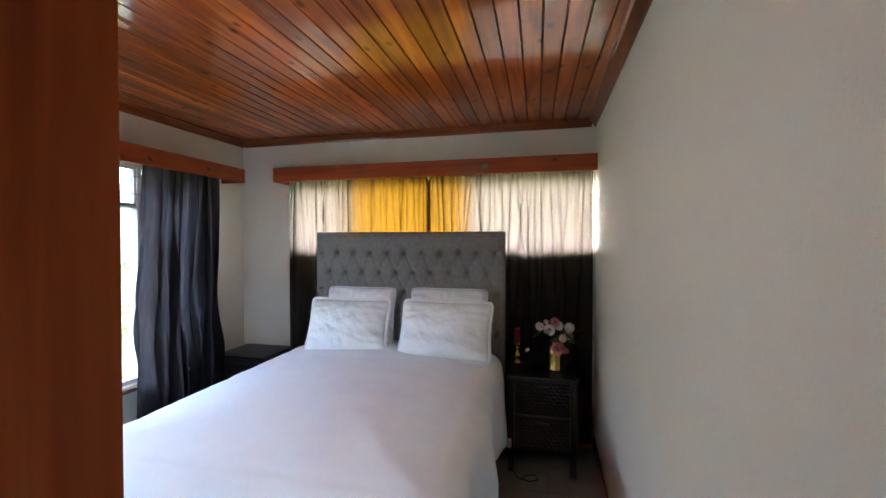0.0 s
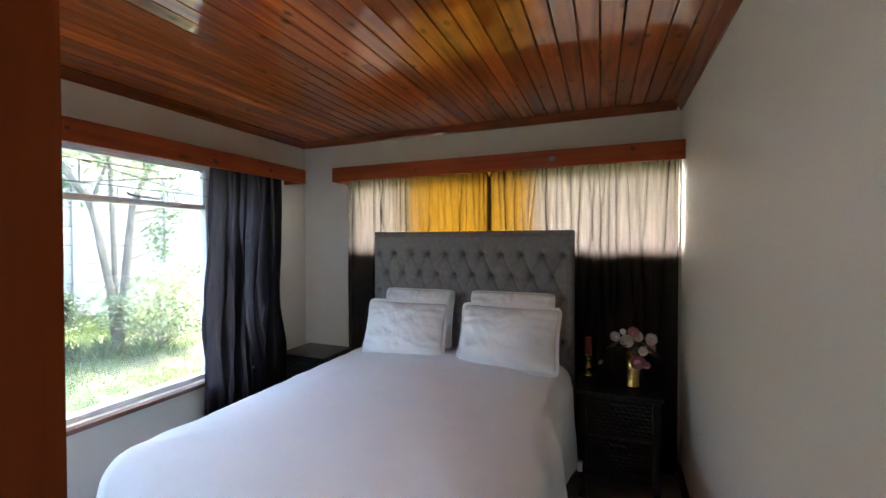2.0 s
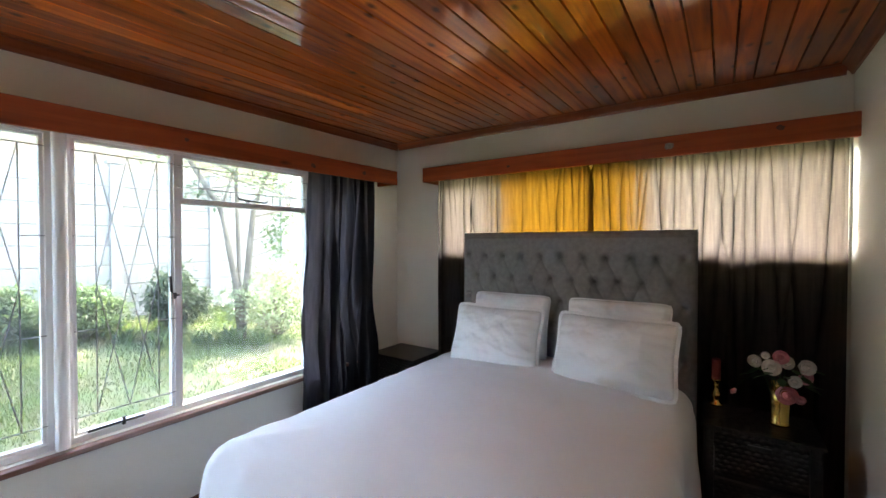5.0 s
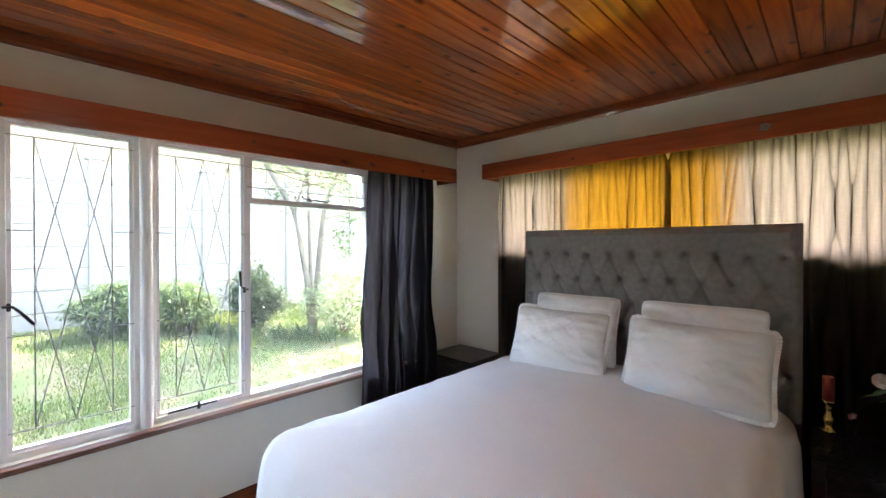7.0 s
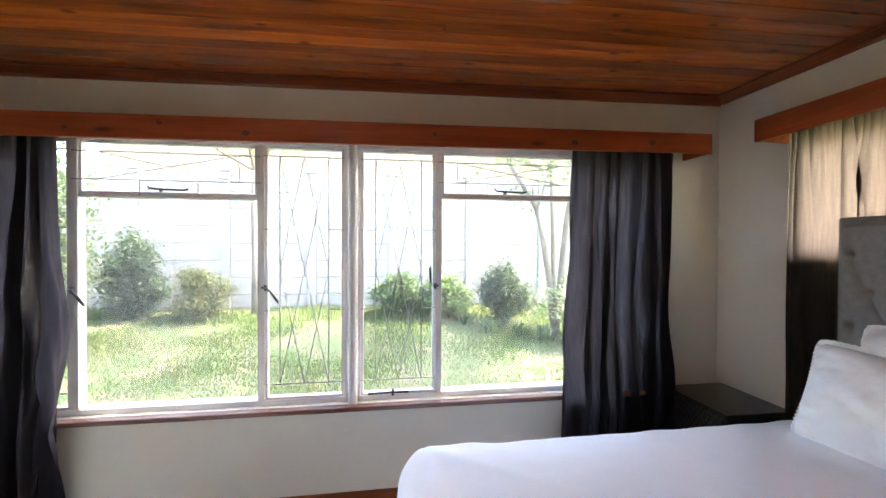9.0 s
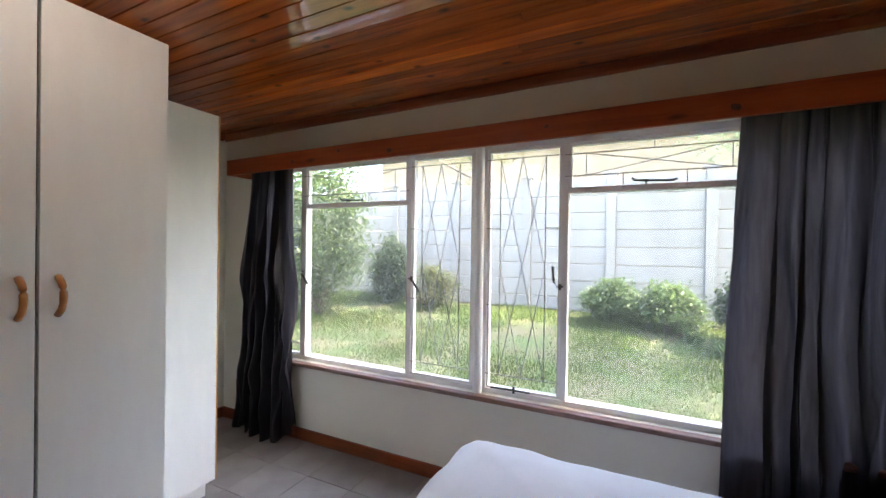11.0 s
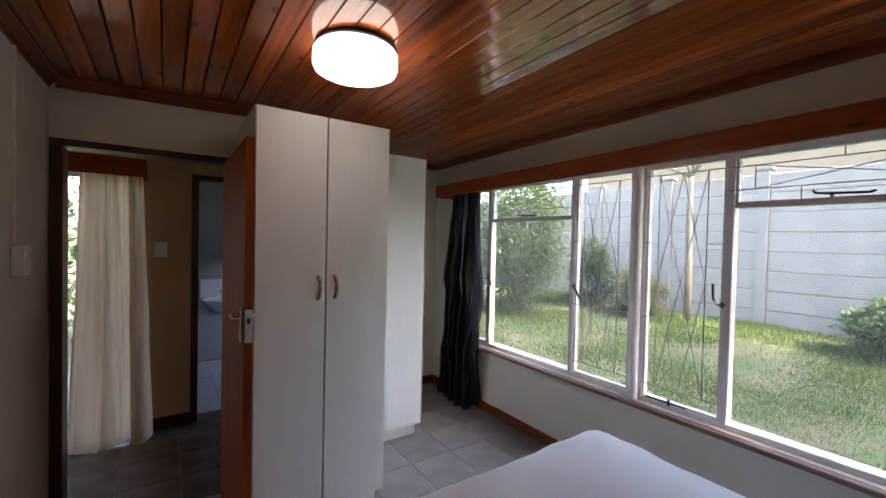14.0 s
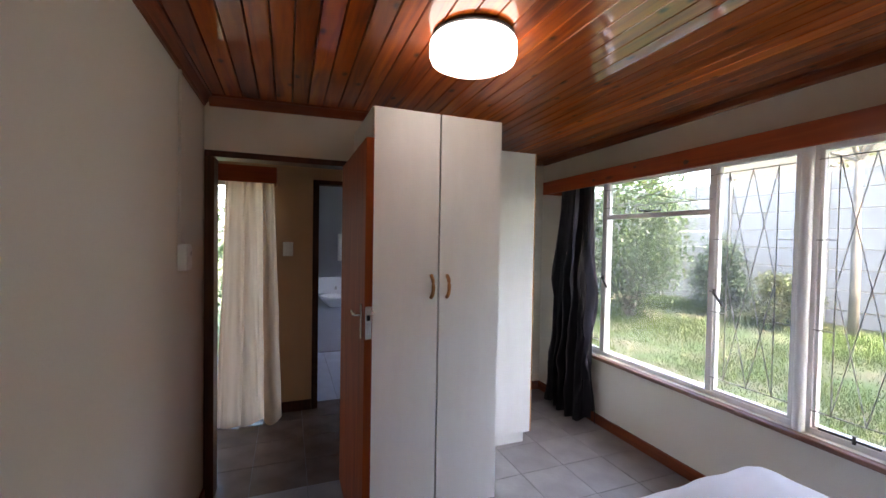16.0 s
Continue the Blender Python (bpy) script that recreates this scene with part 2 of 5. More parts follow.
CHROME = mat("satin_chrome", (0.72, 0.70, 0.67), (0.62, 0.60, 0.57), rough=0.22, metal=1.0, scale=30, bump=0.0)
BRASS = mat("polished_brass", (0.80, 0.55, 0.18), (0.70, 0.46, 0.14), rough=0.2, metal=1.0, scale=20, bump=0.03)
WARD = mat("white_laminate", (0.825, 0.845, 0.82), (0.855, 0.875, 0.85), rough=0.45, scale=3, stretch=(6, 6, 1), bump=0.04, fine=200)
EDGEW = wood("edge_strip", (0.45, 0.22, 0.09), (0.55, 0.29, 0.12), (0.6, 0.34, 0.15), "z", rough=0.4, coat=0.2, knots=False)
HANDLEW = wood("handle_wood", (0.38, 0.15, 0.045), (0.48, 0.21, 0.07), (0.54, 0.26, 0.09), "z", rough=0.35, coat=0.4, knots=False)
LINEN = mat("white_linen", (0.885, 0.895, 0.91), (0.91, 0.92, 0.93), rough=0.85, scale=3, bump=0.10, fine=500, spec=0.2)
TUFT = mat("grey_upholstery", (0.215, 0.208, 0.204), (0.265, 0.257, 0.252), rough=0.9, scale=30, bump=0.35, fine=700, spec=0.15)
MATT = mat("mattress_ticking", (0.55, 0.54, 0.53), rough=0.9, scale=20, bump=0.2)
CURT = fabric("charcoal_curtain", (0.019, 0.0165, 0.0195), (0.110, 0.094, 0.105), 0.33, streak=0.55, slub=0.12, sheen=0.04)
CURT2 = fabric("taupe_curtain", (0.019, 0.016, 0.018), (0.158, 0.128, 0.104), 0.5, streak=0.4, slub=0.15)
CREAM = fabric("cream_curtain", (0.78, 0.62, 0.50), (0.76, 0.60, 0.46), 0.36, streak=0.06, slub=0.05)
# grey tint dims the garden view, the veil paints in haze
GLASS = pane_material("hazy_clear_glass", (0.77, 0.79, 0.78), veil=0.012)
AMBER = pane_material("amber_glass", (0.97, 0.74, 0.23), rough=0.2)
FROST = pane_material("obscure_glass", (0.95, 0.95, 0.93), rough=0.3)
TILE = mat("floor_tile", (0.225, 0.205, 0.195), (0.30, 0.275, 0.26), rough=0.42, scale=5, bump=0.1, fine=45, rand=0.10)
HTILE = mat("hall_tile", (0.10, 0.070, 0.054), (0.17, 0.124, 0.098), rough=0.22, scale=5, bump=0.1, fine=45, rand=0.12)
BTILE = mat("bathroom_tile", (0.46, 0.48, 0.52), (0.53, 0.55, 0.59), rough=0.35, scale=5, bump=0.05, fine=45, rand=0.05)
GROUT = mat("grout", (0.13, 0.12, 0.11), (0.19, 0.17, 0.16), rough=0.9, scale=30, bump=0.3)
PLASTIC = mat("white_plastic", (0.86, 0.86, 0.84), (0.89, 0.89, 0.87), rough=0.4, scale=8, bump=0.02)
CERAMIC = mat("white_ceramic", (0.82, 0.83, 0.84), (0.86, 0.87, 0.88), rough=0.12, scale=5, bump=0.0)
CONCRETE = mat("whitewashed_concrete", (0.285, 0.270, 0.248), (0.355, 0.336, 0.312), rough=0.85, scale=2, bump=0.35, fine=50, rand=0.06)
PLASTER = mat("beige_plaster", (0.36, 0.29, 0.20), (0.42, 0.34, 0.24), rough=0.85, scale=2, bump=0.2, fine=60)
ROOFM = mat("roof_sheet", (0.20, 0.17, 0.15), (0.28, 0.24, 0.21), rough=0.7, scale=3, bump=0.2)
EARTH = mat("lawn_soil", (0.058, 0.100, 0.024), (0.150, 0.128, 0.075), rough=0.95, scale=2.2, bump=0.6, fine=30)
BARK = mat("pale_bark", (0.13, 0.108, 0.083), (0.22, 0.187, 0.148), rough=0.9, scale=14, stretch=(1, 1, 0.3), bump=0.6, fine=50)
LEAF_D = leaf_material("leaf_dark", (0.03, 0.055, 0.025), (0.075, 0.11, 0.05))
LEAF_M = leaf_material("leaf_mid", (0.042, 0.078, 0.030), (0.105, 0.140, 0.058))
LEAF_G = leaf_material("leaf_fresh", (0.060, 0.110, 0.042), (0.135, 0.19, 0.080))
LEAF_Y = leaf_material("leaf_yellow", (0.05, 0.09, 0.025), (0.15, 0.135, 0.045))
LEAF_P = leaf_material("leaf_pale", (0.16, 0.22, 0.10), (0.42, 0.45, 0.30))
GRASS = leaf_material("grass_blade", (0.050, 0.095, 0.018), (0.130, 0.170, 0.042), 0.6)
WAX = mat("red_wax", (0.28, 0.055, 0.05), (0.34, 0.075, 0.07), rough=0.45, scale=10, bump=0.05)
PETAL_W = leaf_material("petal_white", (0.70, 0.66, 0.60), (0.82, 0.78, 0.74), 0.7)
PETAL_P = leaf_material("petal_pink", (0.62, 0.25, 0.30), (0.78, 0.45, 0.48), 0.7)

lampmat = bpy.data.materials.new("opal_glass_lit")
lampmat.use_nodes = True
lb = lampmat.node_tree.nodes["Principled BSDF"]
lb.inputs["Base Color"].default_value = (0.85, 0.84, 0.82, 1)
lb.inputs["Emission Color"].default_value = (1.0, 0.95, 0.88, 1)
lb.inputs["Emission Strength"].default_value = 0.21
lb.inputs["Roughness"].default_value = 0.25


# ---------------------------------------------------------------- mesh helpers
def box(bm, x0, x1, y0, y1, z0, z1, bevel=0.0, m=None):
    vs = [bm.verts.new((x, y, z)) for x in (min(x0, x1), max(x0, x1)) for y in (min(y0, y1), max(y0, y1)) for z in (min(z0, z1), max(z0, z1))]
    fs = [bm.faces.new([vs[i] for i in f]) for f in ((0, 1, 3, 2), (4, 6, 7, 5), (0, 4, 5, 1), (2, 3, 7, 6), (0, 2, 6, 4), (1, 5, 7, 3))]
    if bevel:
        r = bmesh.ops.bevel(bm, geom=list({e for f in fs for e in f.edges}), offset=bevel, segments=2, affect="EDGES", profile=0.5)
        vs = list({v for f in r["faces"] for v in f.verts} | {v for v in vs if v.is_valid})
    if m is not None:
        bmesh.ops.transform(bm, matrix=m, verts=[v for v in vs if v.is_valid])
    return bm


def boxes(*rows, bevel=0.0):
    bm = bmesh.new()
    for r in rows:
        box(bm, *r, bevel=bevel)
    return bm


def tube(bm, pts, r=0.004, n=6, taper=None):
    """A round rod along a line of points."""
    rings = []
    pts = [Vector(p) for p in pts]
    for i, p in enumerate(pts):
        d = (pts[min(i + 1, len(pts) - 1)] - pts[max(i - 1, 0)]).normalized()
        a = d.orthogonal().normalized() if abs(d.z) > 0.95 else d.cross(Vector((0, 0, 1))).normalized()
        b = d.cross(a)
        rad = r if taper is None else r + (taper - r) * i / max(1, len(pts) - 1)
        rings.append([bm.verts.new(p + rad * (a * math.cos(2 * math.pi * k / n) + b * math.sin(2 * math.pi * k / n))) for k in range(n)])
    for q, w in zip(rings, rings[1:]):
        for k in range(n):
            bm.faces.new((q[k], q[(k + 1) % n], w[(k + 1) % n], w[k]))
    bm.faces.new(rings[0][::-1])
    bm.faces.new(rings[-1])
    return bm


def lathe(bm, profile, centre, n=32):
    """Turned shape from (radius, height) pairs."""
    cx, cy, cz = centre
    rings = [[bm.verts.new((cx + r * math.cos(2 * math.pi * k / n), cy + r * math.sin(2 * math.pi * k / n), cz + h)) for k in range(n)] for r, h in profile]
    for q, w in zip(rings, rings[1:]):
        for k in range(n):
            bm.faces.new((q[k], q[(k + 1) % n], w[(k + 1) % n], w[k]))
    bm.faces.new(rings[0][::-1])
    bm.faces.new(rings[-1])
    return bm


def grid(bm, nu, nv, f):
    vs = [[bm.verts.new(f(i / nu, j / nv)) for j in range(nv + 1)] for i in range(nu + 1)]
    for i in range(nu):
        for j in range(nv):
            bm.faces.new((vs[i][j], vs[i + 1][j], vs[i + 1][j + 1], vs[i][j + 1]))
    return vs


def mesh_of(name, bm, material, smooth=False):
    bmesh.ops.recalc_face_normals(bm, faces=bm.faces)
    me = bpy.data.meshes.new(name)
    bm.to_mesh(me)
    bm.free()
    me.materials.append(material)
    if smooth:
        me.shade_smooth()
    return me


def solid(name, bm, material, label="", category="", group="", kind="", smooth=False):
    return tagged(new(name, mesh_of(name, bm, material, smooth)), label, category, group, kind)


def part(name, bm, material, parent, label="", smooth=False):
    ob = new(name, mesh_of(name, bm, material, smooth))
    ob.parent = parent
    ob.matrix_parent_inverse = parent.matrix_world.inverted()
    return tagged(ob, label)


def thing(name, at, label, category, group="", kind=""):
    ob = new(name)
    ob.location = at
    ob.matrix_world = Matrix.Translation(at)
    return tagged(ob, label, category, group, kind)


def raw(name, verts, faces, material, parent=None):
    me = bpy.data.meshes.new(name)
    me.from_pydata([tuple(v) for v in verts], [], faces)
    me.materials.append(material)
    ob = new(name, me)
    if parent is not None:
        ob.parent = parent
        ob.matrix_parent_inverse = parent.matrix_world.inverted()
    return ob


# ---------------------------------------------------------------- the room
FLOOR = 0.02
WX, BY, DY, NY = -2.55, 3.49, -0.16, -1.08      # window wall, bed wall, door wall, back of the niche
NX = -1.21                                       # side of the niche


def rx(y):
    """The long plain wall leans a little off square."""
    return 0.344 + (y - DY) * 0.031


def cz(x, y):
    """The boarded ceiling falls slightly towards the door, most along the plain wall."""
    f = (x - WX) / (rx(y) - WX)
    return (1 - f) * (2.387 + 0.016 * y) + f * (2.327 + 0.0315 * (y - DY))


solid("floor", boxes((-2.6, 0.62, -1.15, 3.6, -0.15, FLOOR - 0.004)), GROUT, "dark grout bed under grey floor tiles", "floor", kind="structure")
solid("floor_hall", boxes((NX - 0.02, 1.3, -3.3, -1.15, -0.15, FLOOR - 0.004)), GROUT, "dark grout bed of the passage floor", "floor", kind="structure")

WY0, WY1, WZ0, WZ1 = -0.60, 3.00, 0.60, 2.077     # opening of the garden window
solid("wall_west", boxes((WX - 0.2, WX, NY - 0.2, WY0, 0, 2.6), (WX - 0.2, WX, WY1, BY + 0.2, 0, 2.6),
                         (WX - 0.2, WX, WY0, WY1, 0, WZ0), (WX - 0.2, WX, WY0, WY1, WZ1, 2.6)), WALL,
      "off-white painted wall with a wide window", "wall", kind="structure")
BX0, BX1, BZ0, BZ1 = -2.02, 0.445, 1.49, 2.06    # opening of the high window over the bed
solid("wall_north", boxes((WX, BX0, BY, BY + 0.2, 0, 2.6), (BX1, 0.7, BY, BY + 0.2, 0, 2.6),
                          (BX0, BX1, BY, BY + 0.2, 0, BZ0), (BX0, BX1, BY, BY + 0.2, BZ1, 2.6)), WALL,
      "off-white painted wall behind the bed", "wall", kind="structure")
bm = bmesh.new()
y0, y1 = -0.30, BY + 0.2
q = [(rx(y0), y0), (rx(y1), y1), (rx(y1) + 0.2, y1), (rx(y0) + 0.2, y0)]
lo_, hi_ = [bm.verts.new((*p, 0)) for p in q], [bm.verts.new((*p, 2.6)) for p in q]
for i in range(4):
    bm.faces.new((lo_[i], lo_[(i + 1) % 4], hi_[(i + 1) % 4], hi_[i]))
bm.faces.new(lo_), bm.faces.new(hi_)
solid("wall_east", bm, WALL, "plain off-white painted wall", "wall", kind="structure")
DX0, DX1, DZ = -0.455, 0.287, 1.995               # door opening
solid("wall_south", boxes((NX, DX0 - 0.05, DY - 0.12, DY, 0, 2.6), (DX1 + 0.05, rx(DY) - 0.002, DY - 0.12, DY, 0, 2.6),
                          (DX0 - 0.05, DX1 + 0.05, DY - 0.12, DY, DZ + 0.035, 2.6)), WALL,
      "off-white painted wall with the bedroom doorway", "wall", kind="structure")
solid("wall_niche", boxes((WX, NX, NY - 0.12, NY, 0, 2.6), (NX, NX + 0.04, NY - 0.12, DY - 0.122, 0, 2.6)), WALL,
      "off-white painted walls of the wardrobe recess", "wall", kind="structure")

# boarded ceiling: one mesh, boards with chamfered edges
bm = bmesh.new()
x, w = WX - 0.02, 0.0875
rc = random.Random(17)
while x < 0.47:
    ya, yend = (NY - 0.05 if x < NX else DY - 0.06), BY + 0.05
    cuts = [ya]
    while cuts[-1] < yend - 0.01:
        nxt = cuts[-1] + rc.uniform(2.4, 6.5)
        cuts.append(nxt if nxt < yend - 0.5 else yend)
    prof = [(x + 0.0006, 0.008), (x + 0.0042, 0.0), (x + w - 0.0042, 0.0), (x + w - 0.0006, 0.008), (x + w - 0.0004, 0.024), (x + 0.0004, 0.024)]
    for c0, c1 in zip(cuts, cuts[1:]):
        dz = rc.uniform(-0.0006, 0.0006)
        tip = rc.uniform(-0.0007, 0.0007)
        ends = []
        for yy in (c0 + 0.0005, c1 - 0.0005):
            ends.append([bm.verts.new((a, yy, cz(a, yy) + h + dz + tip * (a - x) / w)) for a, h in prof])
        ra, rb = ends
        for i in range(6):
            bm.faces.new((ra[i], ra[(i + 1) % 6], rb[(i + 1) % 6], rb[i]))
        bm.faces.new(ra), bm.faces.new(rb)
    x += w
solid("ceiling", bm, CEIL, "varnished orange-brown tongue and groove pine ceiling", "ceiling", kind="structure")
# unseen slab; eave lengthened past the bed wall to keep sun off its curtains
solid("roof", boxes((WX - 0.25, 1.2, -3.6, BY + 1.25, 2.62, 2.74)), ROOFM, "added roof slab, its unseen deep eave shading the high window", "roof", kind="structure")


def moulding(name, p, qn, inward, material, size=0.052):
    """Cornice from p to qn along the top of a wall."""
    bm = bmesh.new()
    prof = [(0, -size), (0.010, -size), (0.016, -size * 0.72), (0.030, -size * 0.42), (size * 0.8, -size * 0.2), (size, -0.008), (size, 0.004), (0, 0.004)]
    rings = []
    for px, py in (p, qn):
        rings.append([bm.verts.new((px + inward[0] * a, py + inward[1] * a, cz(px, py) + h)) for a, h in prof])
    k = len(prof)
    for i in range(k):
        bm.faces.new((rings[0][i], rings[0][(i + 1) % k], rings[1][(i + 1) % k], rings[1][i]))
    bm.faces.new(rings[0]), bm.faces.new(rings[1])
    return solid(name, bm, material, "varnished reddish-brown wooden cornice moulding", "cornice", kind="structure")


moulding("trim_cornice_west", (WX, NY), (WX, BY), (1, 0), TRIMY)
moulding("trim_cornice_north", (WX + 0.03, BY), (rx(BY) - 0.03, BY), (0, -1), TRIMX)
moulding("trim_cornice_east", (rx(DY), DY), (rx(BY), BY), (-1, 0), TRIMY)
moulding("trim_cornice_south", (NX, DY), (rx(DY) - 0.03, DY), (0, 1), TRIMX)
moulding("trim_cornice_niche", (WX + 0.03, NY), (NX, NY), (0, 1), TRIMX)


def skirting(name, x0, x1, y0, y1, material):
    return solid(name, boxes((x0, x1, y0, y1, FLOOR, FLOOR + 0.085), bevel=0.004), material, "reddish-brown wooden skirting board", "baseboard", kind="structure")


skirting("baseboard_west", WX, WX + 0.016, NY, BY, TRIMY)
skirting("baseboard_north", WX + 0.018, 0.43, BY - 0.016, BY, TRIMX)
skirting("baseboard_niche", WX + 0.018, NX, NY, NY + 0.016, TRIMX)
bm = bmesh.new()
box(bm, -0.016, 0, 0, BY - DY - 0.02, FLOOR, FLOOR + 0.085, 0.004, pose(rx(DY), DY, 0, 0, 0, -math.degrees(math.atan(0.031))))
solid("baseboard_east", bm, TRIMY, "reddish-brown wooden skirting board", "baseboard", kind="structure")

# ---------------------------------------------------------------- garden window
FX = -2.615                                       # steel frame plane
win = thing("window_1", (FX, 1.2, WZ0), "wide white steel window with burglar bars over the lawn", "window", kind="structure")
BAYS = [(-0.600, -0.255, "case"), (-0.212, 0.668, "fixed"), (0.706, 1.134, "case"), (1.228, 1.656, "case"), (1.694, 2.520, "fixed"), (2.548, 2.985, "case")]
FT, FB = 2.072, 0.610
part("window_frame", boxes((FX - 0.03, FX + 0.03, WY0, WY1, FT - 0.03, FT + 0.004), bevel=0.003), STEEL, win)
part("window_frame", boxes((FX - 0.03, FX + 0.03, WY0, WY1, FB - 0.012, FB + 0.02), bevel=0.003), STEEL, win)
for a, b_ in ((-0.255, -0.212), (0.668, 0.706), (1.656, 1.694), (2.520, 2.548), (2.985, WY1)):
    part("mullion", boxes((FX - 0.028, FX + 0.032, a, b_, FB + 0.02, FT - 0.03), bevel=0.003), STEEL, win)
bm = boxes((FX - 0.035, FX + 0.03, 1.134, 1.228, FB - 0.01, FT - 0.02), bevel=0.004)
lathe(bm, [(0.027, 0.0), (0.027, FT - FB)], (FX + 0.045, 1.183, FB - 0.01), 20)
part("centre_post", bm, STEEL, win, "white rounded steel centre post")


def sash(y0, y1, z0, z1, parent, open_by=0.0):
    w = 0.014
    s = part("sash", boxes((FX - 0.012, FX + 0.022, y0, y0 + w, z0, z1), (FX - 0.012, FX + 0.022, y1 - w, y1, z0, z1),
                           (FX - 0.012, FX + 0.022, y0 + w, y1 - w, z0, z0 + w), (FX - 0.012, FX + 0.022, y0 + w, y1 - w, z1 - 0.014, z1)), STEEL, parent)
    g = part("pane", boxes((FX - 0.002, FX + 0.002, y0 + w, y1 - w, z0 + w, z1 - 0.014)), GLASS, parent)
    g.visible_shadow = False
    return s


def rods(name, lines, parent, r=0.003):
    bm = bmesh.new()
    for (ya, za), (yb, zb) in lines:
        tube(bm, [(FX + 0.040, ya, za), (FX + 0.040, yb, zb)], r, 6)
    return part(name, bm, BAR, parent)


for y0, y1, kind_ in BAYS:
    if kind_ == "case":
        sash(y0, y1, FB + 0.02, FT - 0.03, win)
        va, vb, vm = y0 + 0.083, y1 - 0.083, (y0 + y1) / 2
        zt, zm, zb = 1.982, 1.352, 0.722
        rods("burglar_bar", [((y0, zt), (y1, zt)), ((y0, zb), (y1, zb))], win)
        for v in (va, vb):
            rods("burglar_bar", [((v, zt), (v, zm + 0.02)), ((v, zm - 0.02), (v, zb))], win)
        rods("burglar_bar", [((va, zt), (vm, zm)), ((vm, zm), (vb, zt)), ((va, zm), (vm, zt)), ((vm, zt), (vb, zm))], win, 0.0026)
        rods("burglar_bar", [((va, zm), (vm, zb)), ((vm, zb), (vb, zm)), ((va, zb), (vm, zm)), ((vm, zm), (vb, zb))], win, 0.0026)
        for z in (1.580, 1.13):
            rods("burglar_bar", [((y0, z), (va, z)), ((vb, z), (y1, z))], win)
    else:
        TR0 = 1.740 if y0 < 1 else 1.768          # the transoms stand a little apart in height
        TR1 = TR0 + 0.018
        part("transom", boxes((FX - 0.025, FX + 0.03, y0, y1, TR0, TR1), bevel=0.003), STEEL, win)
        g = part("pane", boxes((FX - 0.002, FX + 0.002, y0, y1, FB + 0.02, TR0)), GLASS, win)
        g.visible_shadow = False
        sash(y0, y1, TR1, FT - 0.03, win)
        za, zb = TR0 + 0.092, 1.978
        ya, yb = y0 + 0.09, y1 - 0.09
        rods("burglar_bar", [((y0 - 0.02, za), (y1 + 0.02, za)), ((y0 - 0.02, zb), (y1 + 0.02, zb))], win)
        rods("burglar_bar", [((ya, za), (ya, zb)), ((yb, za), (yb, zb)), ((ya, za), (yb, zb)), ((ya, zb), (yb, za))], win, 0.0026)
        ym = (y0 + y1) / 2
        rods("burglar_bar", [((ym - 0.142, za), (ym - 0.142, TR1)), ((ym + 0.142, za), (ym + 0.142, TR1)), ((ym, zb), (ym, 2.02))], win)
        bm = bmesh.new()
        zs = TR1 + 0.028
        tube(bm, [(FX + 0.050, ym - 0.10, zs + 0.018), (FX + 0.055, ym - 0.088, zs + 0.004), (FX + 0.050, ym - 0.02, zs), (FX + 0.050, ym + 0.08, zs - 0.004), (FX + 0.05, ym + 0.10, zs + 0.004)], 0.0060, 8)
        box(bm, FX + 0.030, FX + 0.056, ym - 0.042, ym - 0.030, TR1 + 0.012, zs + 0.006)
        part("window_stay", bm, BLACKM, win, "black iron window stay")
for y, d in ((-0.235, 1), (0.712, 1), (1.655, -1)):
    bm = boxes((FX + 0.03, FX + 0.045, y - 0.007, y + 0.007, 1.238, 1.272), bevel=0.003)
    end = (0.075, -0.080) if d > 0 else (0.035, 0.110)
    tube(bm, [(FX + 0.045, y - 0.018 * d, 1.258), (FX + 0.062, y + 0.012 * d, 1.258), (FX + 0.066, y + 0.030 * d, 1.258 + 0.25 * end[1]), (FX + 0.066, y + end[0] * d, 1.258 + end[1])], 0.0055, 8, 0.0078)
    part("latch", bm, BLACKM, win, "black iron casement latch")
bm = bmesh.new()
tube(bm, [(FX + 0.05, 1.27, 0.645), (FX + 0.06, 1.40, 0.652), (FX + 0.05, 1.50, 0.648)], 0.006, 8)
tube(bm, [(FX + 0.06, 1.41, 0.635), (FX + 0.06, 1.41, 0.675)], 0.008, 8)
part("casement_stay", bm, BLACKM, win, "black iron casement stay")
bm = boxes((FX + 0.03, WX + 0.045, WY0 - 0.03, WY1 + 0.03, WZ0 - 0.03, WZ0 - 0.002), bevel=0.006)
solid("window_sill", bm, SILLW, "worn reddish-brown wooden window sill", "window sill", kind="structure")

# high window over the bed: clear, amber, clear panes
win2 = thing("window_2", (-0.8, BY + 0.1, BZ0), "high window over the bed with amber panes", "window", kind="structure")
part("window_frame", boxes((BX0, BX1, BY + 0.07, BY + 0.11, BZ0, BZ0 + 0.03), (BX0, BX1, BY + 0.07, BY + 0.11, BZ1 - 0.03, BZ1)), STEEL, win2)
EDG = [BX0, -1.50, -0.78, -0.50, BX1]
for i in range(4):
    a, b_ = EDG[i], EDG[i + 1]
    part("mullion", boxes((a, a + 0.03, BY + 0.07, BY + 0.11, BZ0 + 0.03, BZ1 - 0.03)), STEEL, win2)
    part("pane", boxes((a + 0.03, b_, BY + 0.088, BY + 0.092, BZ0 + 0.03, BZ1 - 0.03)), AMBER if i in (1, 2) else FROST, win2,
         "amber tinted pane" if i in (1, 2) else "clear pane")

